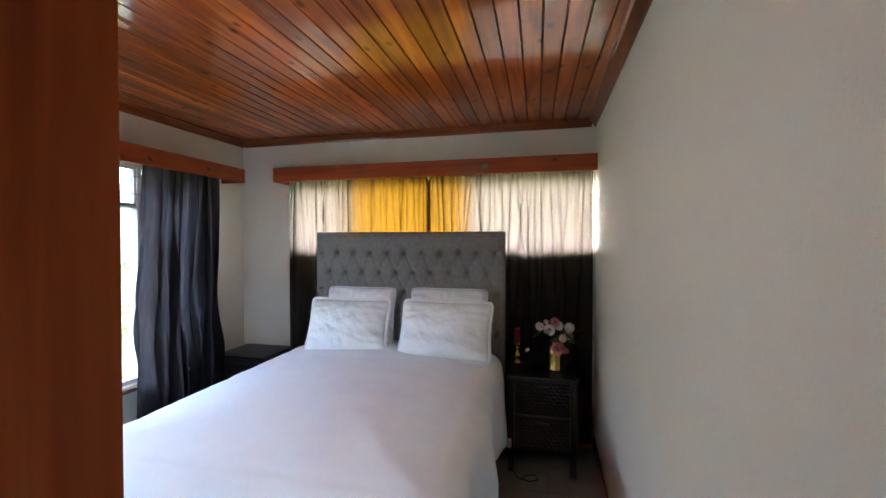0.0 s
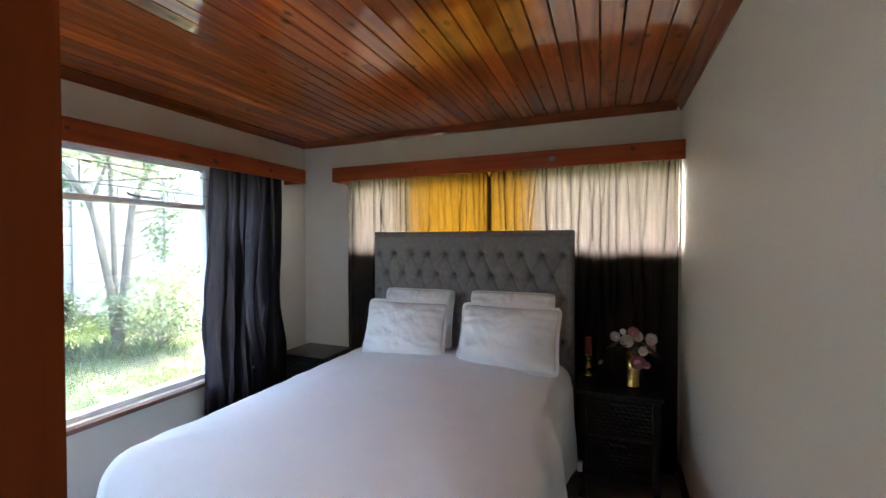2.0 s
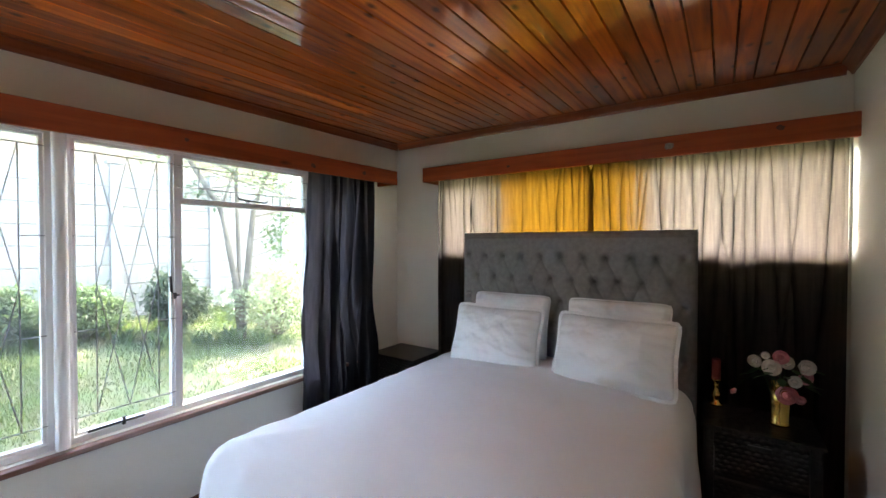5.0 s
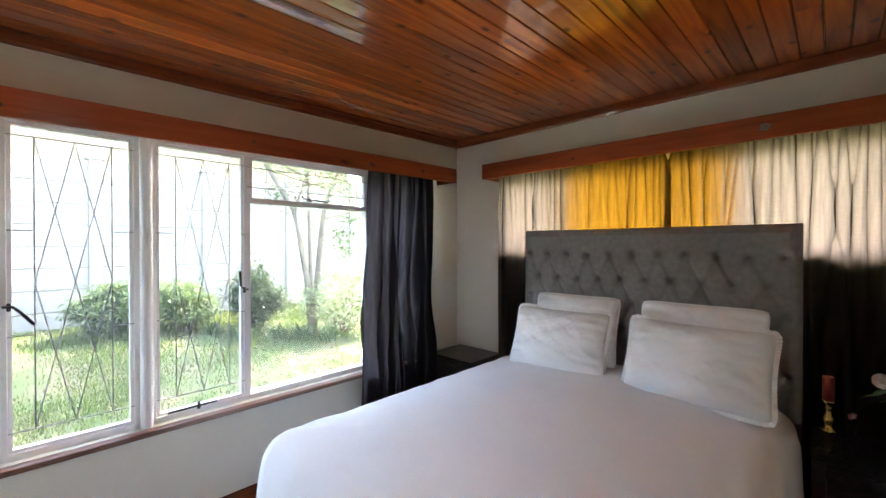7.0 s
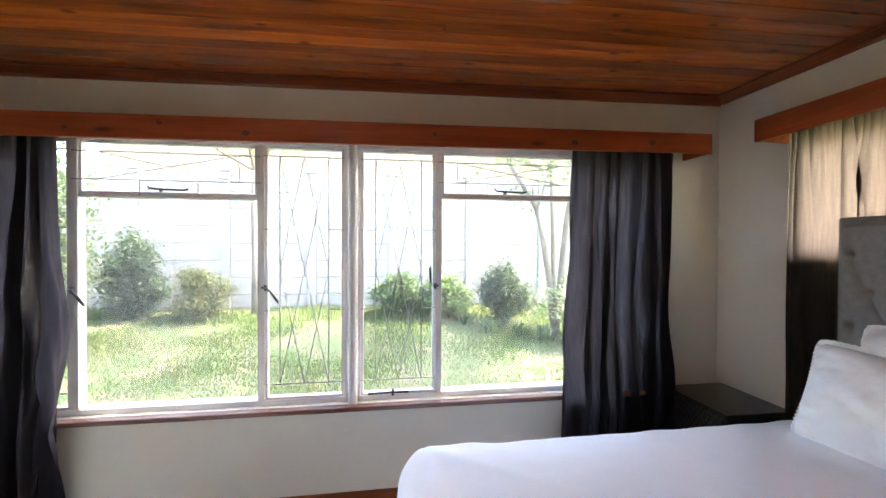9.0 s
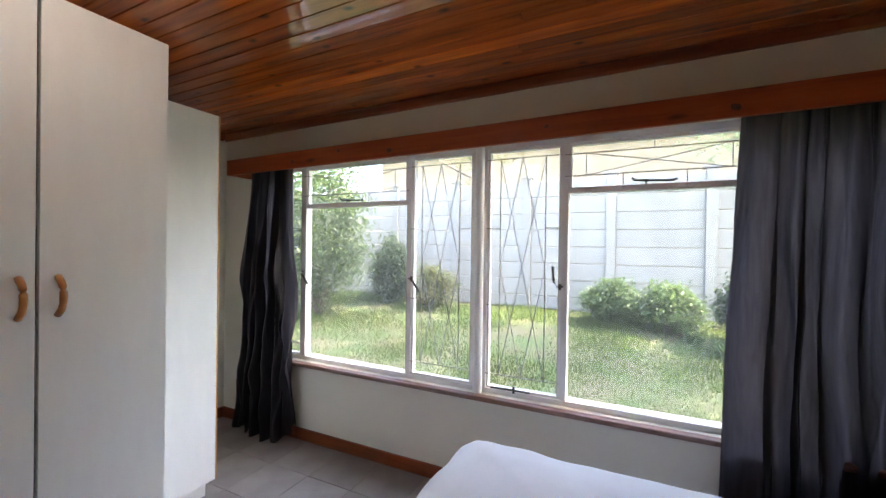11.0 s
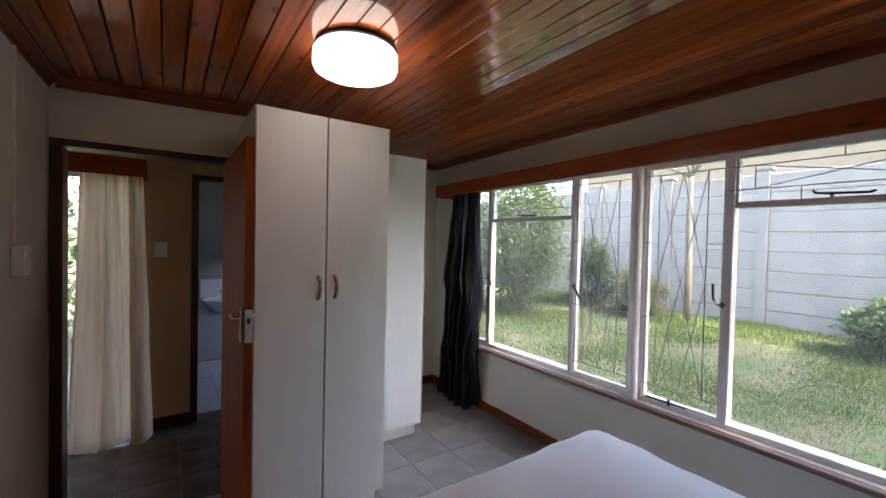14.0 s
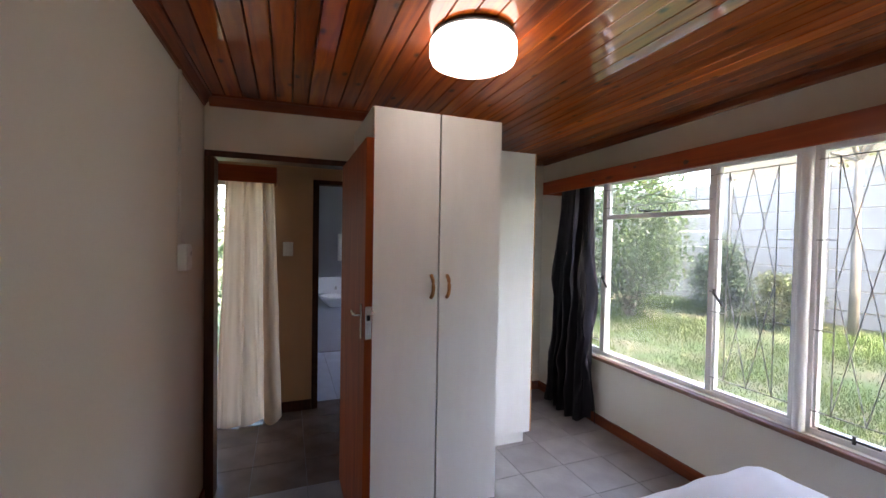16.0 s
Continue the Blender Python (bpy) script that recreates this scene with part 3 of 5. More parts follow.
# ---------------------------------------------------------------- pelmets
pel = thing("pelmet", (-2.335, 1.25, 2.04), "knotty orange-brown wooden curtain pelmet over the window", "pelmet", group="pelmets")
part("front_board", boxes((-2.357, -2.335, -0.775, 3.250, 2.008, 2.122), bevel=0.003), PELY, pel)
for y in (-0.775, 3.230):
    part("end_board", boxes((WX, -2.359, y, y + 0.02, 2.010, 2.120), bevel=0.002), PELY, pel)
part("top_board", boxes((WX, -2.359, -0.752, 3.228, 2.100, 2.118)), PELY, pel)
pel.rotation_euler = (radians(0.72), 0, 0)
pel2 = thing("pelmet", (-0.8, 3.26, 2.03), "knotty orange-brown wooden curtain pelmet above the headboard", "pelmet", group="pelmets")
part("front_board", boxes((-2.077, 0.440, 3.258, 3.280, 2.035, 2.150), bevel=0.003), PELX, pel2)
part("end_board", boxes((-2.077, -2.057, 3.282, BY, 2.037, 2.148), bevel=0.002), PELX, pel2)
part("top_board", boxes((-2.055, 0.440, 3.282, BY, 2.128, 2.146)), PELX, pel2)



def knot(parent, axis, along, z, at, radius, material, seed):
    """A filled or dark branch knot, a hair proud of the board."""
    rk = random.Random(seed)
    bm = bmesh.new()
    pts = []
    for k_ in range(18):
        a = 6.283 * k_ / 18
        r_ = radius * (1 + rk.uniform(-0.18, 0.18))
        p = (along + 1.25 * r_ * math.cos(a), z + r_ * math.sin(a))
        pts.append(p)
    front = [bm.verts.new((at + 0.0008, u, v) if axis == "y" else (u, at - 0.0008, v)) for u, v in pts]
    back = [bm.verts.new((at - 0.001, u, v) if axis == "y" else (u, at + 0.001, v)) for u, v in pts]
    bm.faces.new(front)
    for k_ in range(18):
        bm.faces.new((front[k_], front[(k_ + 1) % 18], back[(k_ + 1) % 18], back[k_]))
    part("knot", bm, material, parent, "grey filled knot" if material is PUTTY else "dark wood knot")


knot(pel2, "x", -0.330, 2.092, 3.258, 0.019, PUTTY, 1)
knot(pel2, "x", 0.154, 2.118, 3.258, 0.013, KNOTW, 2)
knot(pel2, "x", -1.32, 2.085, 3.258, 0.009, KNOTW, 3)
knot(pel, "y", 2.397, 2.050, -2.335, 0.015, KNOTW, 4)
knot(pel, "y", 2.865, 2.060, -2.335, 0.014, KNOTW, 5)
knot(pel, "y", 0.687, 2.048, -2.335, 0.014, KNOTW, 6)
knot(pel, "y", 0.30, 2.085, -2.335, 0.010, KNOTW, 7)
knot(pel, "y", 1.62, 2.07, -2.335, 0.009, KNOTW, 8)
knot(pel, "y", -0.10, 2.052, -2.335, 0.011, KNOTW, 9)

# ---------------------------------------------------------------- curtains
def curtain(name, axis, at, top, bottom, z0, z1, folds, amp, material, label, group, seed, nu=190, nz=44, curl=0.55, crease=0.55):
    """A hanging cloth: folds gathered at the top, fuller and looser towards the hem."""
    rnd = random.Random(seed)
    ph = [rnd.uniform(0, 6.28) for _ in range(6)]
    warp = [rnd.uniform(0.6, 1.4) for _ in range(6)]

    def f(u, v):
        z = z1 + (z0 - z1) * v
        s = u + 0.034 * math.sin(6.28 * 2.3 * u + ph[0]) + 0.014 * math.sin(6.28 * 5.1 * u + ph[1])
        along = (top[0] + (top[1] - top[0]) * u) * (1 - v) + (bottom[0] + (bottom[1] - bottom[0]) * u) * v
        a = amp * (0.45 + 0.75 * min(1, v * 1.8))
        s += 0.03 * noise.noise((s * 4, v * 1.6, seed + 3.3)) * min(1, v * 3)
        w = math.sin(6.28 * folds * s + ph[2] + 0.5 * v) + 0.55 * math.sin(6.28 * folds * 1.73 * s + ph[3] - 0.8 * v) + 0.5 * noise.noise((s * 11, v * 2.2, seed)) + 0.18 * noise.noise((s * 40, v * 5, seed))
        w += (1 - v) ** 3 * 0.55 * math.sin(6.28 * folds * 2.7 * s + ph[4] + 2 * v) * (0.6 + noise.noise((s * 6, 0.5, seed)))
        w += crease * (0.5 - 3.2 * abs(noise.noise((s * 9 + 1.6 * v, v * 1.3, seed + 9)))) * min(1, v * 4 + 0.3)
        w += 0.6 * crease * (0.4 - 3 * abs(noise.noise((s * 16 - 2.4 * v, v * 2.6, seed + 5))))
        d = a * w * 0.75
        along += curl * a * math.cos(6.28 * folds * s + ph[2] + 0.6)
        if v > 0.97:
            z += 0.012 * math.sin(6.28 * folds * s + ph[5])
        return (at + d, along, z) if axis == "y" else (along, at + d, z)

    bm = bmesh.new()
    grid(bm, nu, nz, f)
    ob = solid(name, bm, material, label, "curtain", group, smooth=True)
    return ob


def gathered(x0, x1, at, z0, z1, label, seed, pull, pleats=36):
    """A drawn linen curtain: flat panels between narrow folded-over pleats that start at the heading and wander down."""
    rnd = random.Random(seed)
    W = x1 - x0
    PL = []
    for k_ in range(pleats):
        deep = rnd.random() < 0.55
        PL.append((W * (k_ + rnd.uniform(0.1, 0.9)) / pleats, rnd.gauss(0, 0.035), rnd.uniform(0.9, 1.45) if deep else rnd.uniform(0.35, 0.85),
                   rnd.uniform(0.005, 0.011), rnd.uniform(0.25, 0.9) if not deep else 3.0))

    def f(u, v):
        sx, drop = W * u, (z1 - z0) * v
        x, d = sx, 0.010 * noise.noise((sx * 5, drop * 0.9, seed)) + 0.004 * noise.noise((sx * 19, drop * 2.2, seed + 4))
        for p, slant, a, w, fade in PL:
            q = (sx - p - slant * min(drop, 1.2) - 0.004 * math.sin(5 * drop + 40 * p)) / (w * (1 + 0.5 * min(drop, 1)))
            if abs(q) < 4:
                g = a * w * math.exp(-q * q / 2) * math.exp(-(drop / fade) ** 2)
                x -= q * g
                d += 2.5 * g
        edge = max(0, u - 0.94) if pull < 0 else max(0, 0.06 - u)
        x += pull * edge / 0.06 * math.exp(-(drop / 0.09) ** 2)
        d += 0.0035 * math.sin(sx * 190 + 3 * noise.noise((sx * 9, 0.2, seed))) * math.exp(-drop / 0.10)
        return (x0 + x, at - d, z1 - drop + (0.003 * noise.noise((sx * 30, 0.7, seed)) if v == 0 else 0))

    bm = bmesh.new()
    grid(bm, 900, 46, f)
    return solid("curtain", bm, CURT2, label, "curtain", "bed wall curtains", smooth=True)


curtain("curtain", "y", -2.435, (-0.62, -0.215), (-0.86, -0.235), 0.030, 2.08, 5.6, 0.048, CURT, "charcoal fabric curtain gathered beside the window", "window curtains", 3, 260, 60, crease=0.95)
curtain("curtain", "y", -2.435, (2.445, 3.085), (2.385, 3.105), 0.035, 2.08, 6.4, 0.048, CURT, "charcoal fabric curtain gathered beside the window", "window curtains", 8, 280, 60, crease=0.95)
gathered(-2.03, -0.775, 3.415, 0.06, 2.10, "taupe curtain drawn behind the headboard", 12, -0.04)
gathered(-0.825, 0.434, 3.440, 0.06, 2.10, "taupe curtain drawn behind the bedside table", 21, 0.04)

# ---------------------------------------------------------------- bed
bed = thing("bed", (-0.95, 2.4, FLOOR), "double bed with a tall grey button-tufted headboard", "bed")
HX0, HX1, HZ0, HZ1 = -1.71, -0.19, 0.10, 1.622
BUT = []
zr, k = 1.462, 0
while zr > 0.7:
    n_ = 11 if k % 2 == 0 else 10
    for i in range(n_):
        BUT.append((HX0 + 0.06 + 0.14 * (i + (0.5 if k % 2 else 0)), zr))
    zr -= 0.147
    k += 1
BA = np.array(BUT)
SEG = [(i, j) for i in range(len(BA)) for j in range(i) if 0.10 < np.hypot(*(BA[i] - BA[j])) < 0.185 and abs(BA[i][1] - BA[j][1]) > 0.1]
P0, P1 = BA[[s[0] for s in SEG]], BA[[s[1] for s in SEG]]


def puff(x, z):
    p = np.array((x, z))
    db = np.min(np.hypot(BA[:, 0] - x, BA[:, 1] - z))
    d = P1 - P0
    t = np.clip(((p - P0) * d).sum(1) / (d * d).sum(1), 0, 1)
    dl = np.min(np.hypot(*(P0 + d * t[:, None] - p).T))
    edge = min(x - HX0, HX1 - x, HZ1 - z)
    r = 0.048 * (1 - math.exp(-db / 0.016)) + 0.008 * (1 - math.exp(-dl / 0.006))
    if edge < 0.04:
        r = min(r, 0.05) * math.sqrt(max(0, 1 - (1 - edge / 0.04) ** 2)) if edge > 0 else 0
    return r


bm = bmesh.new()
grid(bm, 250, 160, lambda u, v: (HX0 + (HX1 - HX0) * u, 3.325 - puff(HX0 + (HX1 - HX0) * u, HZ1 - 0.95 * v), HZ1 - 0.95 * v))
head = part("headboard", bm, TUFT, bed, "grey button-tufted upholstered headboard", smooth=True)
part("headboard_back", boxes((HX0, HX1, 3.323, 3.374, HZ0, HZ1), bevel=0.012), TUFT, bed)
bm0 = bmesh.new()
lathe(bm0, [(0.002, -0.006), (0.010, -0.004), (0.012, 0.0), (0.009, 0.004), (0.002, 0.006)], (0, 0, 0), 12)
bmesh.ops.rotate(bm0, verts=bm0.verts, cent=(0, 0, 0), matrix=Matrix.Rotation(radians(90), 3, "X"))
BME = mesh_of("button", bm0, TUFT, True)
for x, z in BUT:
    if z > 0.95:
        o = new("button", BME)
        o.location = (x, 3.320, z)
        o.parent = head
part("mattress", boxes((-1.70, -0.235, 1.50, 3.265, 0.36, 0.655), bevel=0.04), MATT, bed)
part("bed_base", boxes((-1.69, -0.245, 1.52, 3.265, 0.10, 0.358), bevel=0.01), TUFT, bed)
for x in (-1.62, -0.31):
    for y in (1.62, 3.1):
        part("leg", boxes((x - 0.03, x + 0.03, y - 0.03, y + 0.03, FLOOR, 0.098)), BLACKW, bed)

# duvet draped over the mattress
QX0, QX1, QY0, QY1 = -1.705, -0.318, 1.535, 3.24


def drape(u, v):
    over = 0.60
    x = QX0 - over + (QX1 - QX0 + 2 * over) * u
    y = QY0 - over + (QY1 - QY0 + over) * v
    cx, cy = min(max(x, QX0), QX1), max(y, QY0)
    ox, oy = x - cx, y - cy
    L = math.hypot(ox, oy)
    r = 0.12
    n1 = noise.noise((x * 1.7, y * 1.7, 0.3))
    n2 = noise.noise((x * 5, y * 4, 2.7))
    if L < 1e-6:
        ex = min(x - QX0, QX1 - x, y - QY0)
        crown = 0.06 * (1 - math.exp(-max(ex, 0) / 0.25))
        return (x, y, 0.740 + crown + 0.010 * n1 + 0.006 * n2 + 0.003 * noise.noise((x * 11, y * 9, 4)))
    nx_, ny_ = ox / L, oy / L
    if abs(ox) > 0 and abs(oy) > 0:
        L = max(abs(ox), abs(oy)) * 0.6 + L * 0.4
    if L < r * math.pi / 2:
        h, d = r * math.sin(L / r), r * (1 - math.cos(L / r))
    else:
        h, d = r, r + (L - r * math.pi / 2)
    per = (cx - cy) * 9 + math.atan2(ny_, nx_) * 2.2
    fall = max(0, d - 0.06)
    h += 0.035 * min(1, fall / 0.3) * math.sin(per) + (0.02 + 0.18 * max(0, -ny_)) * fall + 0.02 * noise.noise((per * 0.7, fall * 3, 5))
    return (cx + nx_ * h, cy + ny_ * h, 0.740 - d + 0.008 * n1)


bm = bmesh.new()
grid(bm, 130, 110, drape)
duvet = solid("duvet", bm, LINEN, "plain white duvet draped over the bed", "duvet", smooth=True)
so = duvet.modifiers.new("thick", "SOLIDIFY")
so.thickness, so.offset = 0.02, -1


def pillow(w, h, t, at, tilt, turn, label, seed, frill):
    th = thing("pillow", at, label, "pillow", group="pillows on the bed")
    M = pose(*at, tilt, 0, turn)

    def outline(a, b_):
        """Rounded corners, sides drawn in a little between them."""
        x = a * w / 2 * (1 - 0.05 * (1 - b_ * b_) * abs(a) ** 3) * (1 - 0.04 * abs(a) ** 3 * abs(b_) ** 9)
        y = b_ * h / 2 * (1 - (0.05 if frill else 0.015) * (1 - a * a) * abs(b_) ** 3) * (1 - 0.05 * abs(b_) ** 3 * abs(a) ** 9)
        return x, y

    def face(sign):
        def f(u, v):
            a, b_ = 2 * u - 1, 2 * v - 1
            pw = 2.6 if frill else 5.0
            e = max(0, 1 - abs(a) ** pw) ** 0.55 * max(0, 1 - abs(b_) ** pw) ** 0.55
            wr = 0.018 * noise.noise((a * 2 + seed, b_ * 2, seed)) + 0.006 * noise.noise((a * 5 + b_ * 3 + seed, b_ * 3 - a * 2, seed * 2)) + 0.003 * noise.noise((a * 15 + seed, b_ * 9, seed * 3))
            wr += 0.009 * abs(a) ** 3 * math.sin(b_ * 15 + 2.2 * math.sin(b_ * 5 + seed)) + 0.008 * abs(b_) ** 3 * math.sin(a * 21 + seed + 2 * math.sin(a * 7))
            wr += 0.010 * (0.25 - 2.0 * abs(noise.noise((a * 1.9 + 0.9 * b_ + seed * 3, b_ * 1.7 - 1.0 * a, seed * 5)))) * (0.25 + 0.75 * max(abs(a), abs(b_)) ** 2)
            x, y = outline(a, b_)
            return M @ Vector((x, y, sign * (t / 2 * e + wr * min(1, e * 1.4))))
        return f

    bm = bmesh.new()
    for s_ in (1, -1):
        grid(bm, 80, 56, face(s_))
    bmesh.ops.remove_doubles(bm, verts=bm.verts, dist=0.0008)
    part("cushion", bm, LINEN, th, smooth=True)
    rim = []
    for k_ in range(4):
        for i_ in range(100):
            q_ = 2 * i_ / 100 - 1
            rim.append(outline(*((q_, -1), (1, q_), (-q_, 1), (-1, -q_))[k_]))
    n_ = len(rim)
    bm = bmesh.new()
    if frill:
        rows_ = []
        for k_, (x, y) in enumerate(rim):
            xa, ya = rim[k_ - 1]
            xb, yb = rim[(k_ + 1) % n_]
            d_ = Vector((yb - ya, xa - xb)).normalized()
            out = 0.018 + 0.0016 * math.sin(k_ * 1.57)
            rows_.append([bm.verts.new(M @ Vector((x + d_.x * o_, y + d_.y * o_, 0.0026 * (o_ > 0) * math.sin(k_ * 1.57 + 1.2 + math.sin(k_ * 0.11))))) for o_ in (-0.010, out * 0.5, out)])
        for k_ in range(n_):
            p_, q_ = rows_[k_], rows_[(k_ + 1) % n_]
            for c_ in (0, 1):
                bm.faces.new((p_[c_], q_[c_], q_[c_ + 1], p_[c_ + 1]))
        part("frill", bm, LINEN, th, "white ruffled edge", smooth=True)
    else:
        tube(bm, [M @ Vector((x, y, 0)) for x, y in rim[::4]] + [M @ Vector((*rim[0], 0))], 0.006, 6)
        part("piping", bm, LINEN, th, "white piped seam", smooth=True)
    return th


pillow(0.56, 0.42, 0.15, (-1.275, 3.185, 0.990), 78, 0, "plain white back pillow against the headboard", 1, False)
pillow(0.58, 0.42, 0.15, (-0.590, 3.185, 0.995), 78, 0, "plain white back pillow against the headboard", 2, False)
pillow(0.600, 0.385, 0.25, (-1.300, 3.025, 0.938), 70, 2, "white front pillow with a ruffled edge", 3, True)
pillow(0.630, 0.390, 0.25, (-0.572, 3.000, 0.945), 69, -3, "white front pillow with a ruffled edge", 4, True)


# ---------------------------------------------------------------- bedside tables
def bedside(x0, x1, y0, y1, top, label):
    t = thing("bedside_table", ((x0 + x1) / 2, (y0 + y1) / 2, FLOOR), label, "bedside table", group="bedside tables")
    part("top", boxes((x0 - 0.012, x1 + 0.012, y0 - 0.015, y1, top - 0.022, top), bevel=0.004), BLACKW, t)
    part("body", boxes((x0, x0 + 0.02, y0 + 0.02, y1, 0.16, top - 0.024), (x1 - 0.02, x1, y0 + 0.02, y1, 0.16, top - 0.024),
                       (x0 + 0.02, x1 - 0.02, y1 - 0.015, y1, 0.16, top - 0.024), (x0 + 0.02, x1 - 0.02, y0 + 0.02, y1 - 0.015, 0.16, 0.18),
                       (x0 + 0.02, x1 - 0.02, y0 + 0.03, y1 - 0.015, (top + 0.16) / 2 - 0.01, (top + 0.16) / 2 + 0.01)), BLACKW, t)
    for x in (x0 + 0.02, x1 - 0.02):
        for y in (y0 + 0.02, y1 - 0.02):
            part("leg", boxes((x - 0.02, x + 0.02, y - 0.02, y + 0.02, FLOOR, 0.16 if y > y0 + 0.1 else top - 0.024), bevel=0.003), BLACKW, t)
    mid = (top + 0.16) / 2
    for za, zb in ((0.185, mid - 0.016), (mid + 0.016, top - 0.03)):
        bm = bmesh.new()
        zs = [za + (zb - za) * i / 36 for i in range(37)]
        rows_ = [[bm.verts.new((x0 + 0.045 + (x1 - x0 - 0.09) * k / 40, y0 + 0.012 - 0.005 * abs(math.sin(math.pi * i / 4)) - 0.003 * math.sin(math.pi * k / 2 + (math.pi if (i // 4) % 2 else 0)), z)) for k in range(41)] for i, z in enumerate(zs)]
        for p_, q_ in zip(rows_, rows_[1:]):
            for k in range(40):
                bm.faces.new((p_[k], p_[k + 1], q_[k + 1], q_[k]))
        box(bm, x0 + 0.045, x1 - 0.045, y0 + 0.016, y1 - 0.03, za, zb)
        d = part("basket_drawer", bm, WICKER, t, "dark woven basket drawer")
        part("handle", boxes(((x0 + x1) / 2 - 0.045, (x0 + x1) / 2 + 0.045, y0 - 0.006, y0 + 0.006, zb - 0.05, zb - 0.03), bevel=0.004), BLACKM, d)
    return t


bedside(-2.475, -2.045, 3.09, 3.465, 0.635, "black wooden bedside table with basket drawers")
bedside(-0.145, 0.290, 3.02, 3.365, 0.660, "black wooden bedside table with basket drawers, flowers on it")

# ---------------------------------------------------------------- wardrobes
war = thing("wardrobe", (-0.84, 0.15, FLOOR), "tall white two-door wardrobe with wooden bow handles", "wardrobe", group="wardrobes")
part("body", boxes((-1.195, -0.488, DY + 0.01, 0.452, 0.12, 2.20)), WARD, war)
# black strip behind the door gap paints in its shade
part("gap_shade", boxes((-0.842, -0.832, 0.4525, 0.4585, 0.125, 2.19)), BLACKM, war, "black strip standing in for shade between the doors")
part("plinth", boxes((-1.17, -0.50, DY + 0.02, 0.42, FLOOR, 0.118)), WARD, war)
for a, b_ in ((-0.8330, -0.490), (-1.193, -0.8410)):
    part("door", boxes((a, b_, 0.460, 0.480, 0.115, 2.195), bevel=0.002), WARD, war)
for x in (-0.797, -0.884):
    bm = bmesh.new()
    pts = [(x, 0.480, 1.362)] + [(x, 0.482 + 0.032 * math.sin(math.pi * i / 8) ** 0.5, 1.360 - 0.110 * i / 8) for i in range(1, 8)] + [(x, 0.480, 1.248)]
    tube(bm, pts, 0.0095, 10)
    part("handle", bm, HANDLEW, war, "light wooden bow handle", smooth=True)
war2 = thing("wardrobe", (-1.51, -0.5, FLOOR), "narrower white wardrobe set back in the recess", "wardrobe", group="wardrobes")
part("body", boxes((-1.822, NX + 0.02, -0.78, -0.148, 0.12, 2.20)), WARD, war2)
part("plinth", boxes((-1.790, NX + 0.02, -0.77, -0.175, FLOOR, 0.118)), WARD, war2)
part("door", boxes((-1.815, NX + 0.03, -0.146, -0.126, 0.115, 2.195), bevel=0.002), WARD, war2)
part("edge_strip", boxes((-1.8245, -1.816, -0.146, -0.126, 0.115, 2.195)), EDGEW, war2, "light wooden edge strip")

# ---------------------------------------------------------------- ceiling lamp
lx, ly = -0.80, 0.935
lc = cz(lx, ly)
lamp = thing("ceiling_lamp", (lx, ly, lc), "round opal glass ceiling lamp, switched on", "lamp")
bm = bmesh.new()
lathe(bm, [(0.01, -0.001), (0.158, -0.001), (0.166, -0.004), (0.168, -0.012), (0.160, -0.016), (0.01, -0.016)], (lx, ly, lc), 56)
part("base", bm, BLACKM, lamp, "dark metal ceiling plate", smooth=True)
bm = bmesh.new()
lathe(bm, [(0.02, -0.017), (0.150, -0.017), (0.168, -0.022), (0.176, -0.034), (0.177, -0.085), (0.170, -0.104), (0.148, -0.115), (0.08, -0.121), (0.01, -0.122)], (lx, ly, lc), 56)
part("shade", bm, lampmat, lamp, "glowing opal glass shade", smooth=True)

# ---------------------------------------------------------------- door
dfr = thing("door_frame", (-0.08, DY, FLOOR), "dark brown wooden door frame", "door frame", kind="structure")
for a, b_ in ((DX0 - 0.05, DX0), (DX1, DX1 + 0.05)):
    part("jamb", boxes((a, b_, DY - 0.13, DY + 0.012, FLOOR, DZ), bevel=0.003), FRAMEW, dfr)
part("head", boxes((DX0 - 0.05, DX1 + 0.05, DY - 0.13, DY + 0.012, DZ, DZ + 0.035), bevel=0.003), FRAMEW, dfr)
door = thing("door_1", (-0.435, DY, FLOOR), "plain varnished reddish wooden door standing open", "door", kind="structure")
part("leaf", boxes((-0.452, -0.417, -0.135, 0.684, FLOOR + 0.008, 1.990), bevel=0.002), DOORW, door)
part("lock_plate", boxes((-0.449, -0.421, 0.684, 0.6858, 1.106, 1.250)), CHROME, door, "steel mortice lock plate")
part("latch_bolt", boxes((-0.442, -0.428, 0.6860, 0.692, 1.188, 1.212)), BLACKM, door)
for s_, x in ((1, -0.417), (-1, -0.452)):
    bm = boxes((x, x + 0.009 * s_, 0.616, 0.640, 1.098, 1.256), bevel=0.004)
    reach = 0.038 if s_ > 0 else 0.016
    hz = 1.208
    tube(bm, [(x, 0.628, hz), (x + reach * 0.9 * s_, 0.628, hz), (x + reach * s_, 0.620, hz), (x + reach * s_, 0.575, hz + 0.004), (x + reach * 0.9 * s_, 0.540, hz)], 0.0085, 12, 0.0065)
    box(bm, x + 0.009 * s_, x + 0.0105 * s_, 0.622, 0.632, 1.130, 1.150)
    part("handle", bm, CHROME, door, "chrome lever handle")
box_ = thing("alarm_box", (rx(0.31), 0.31, 1.445), "small white plastic box on the wall", "alarm box")
part("case", boxes((rx(0.31) - 0.042, rx(0.31) - 0.001, 0.265, 0.350, 1.388, 1.508), bevel=0.006), PLASTIC, box_)
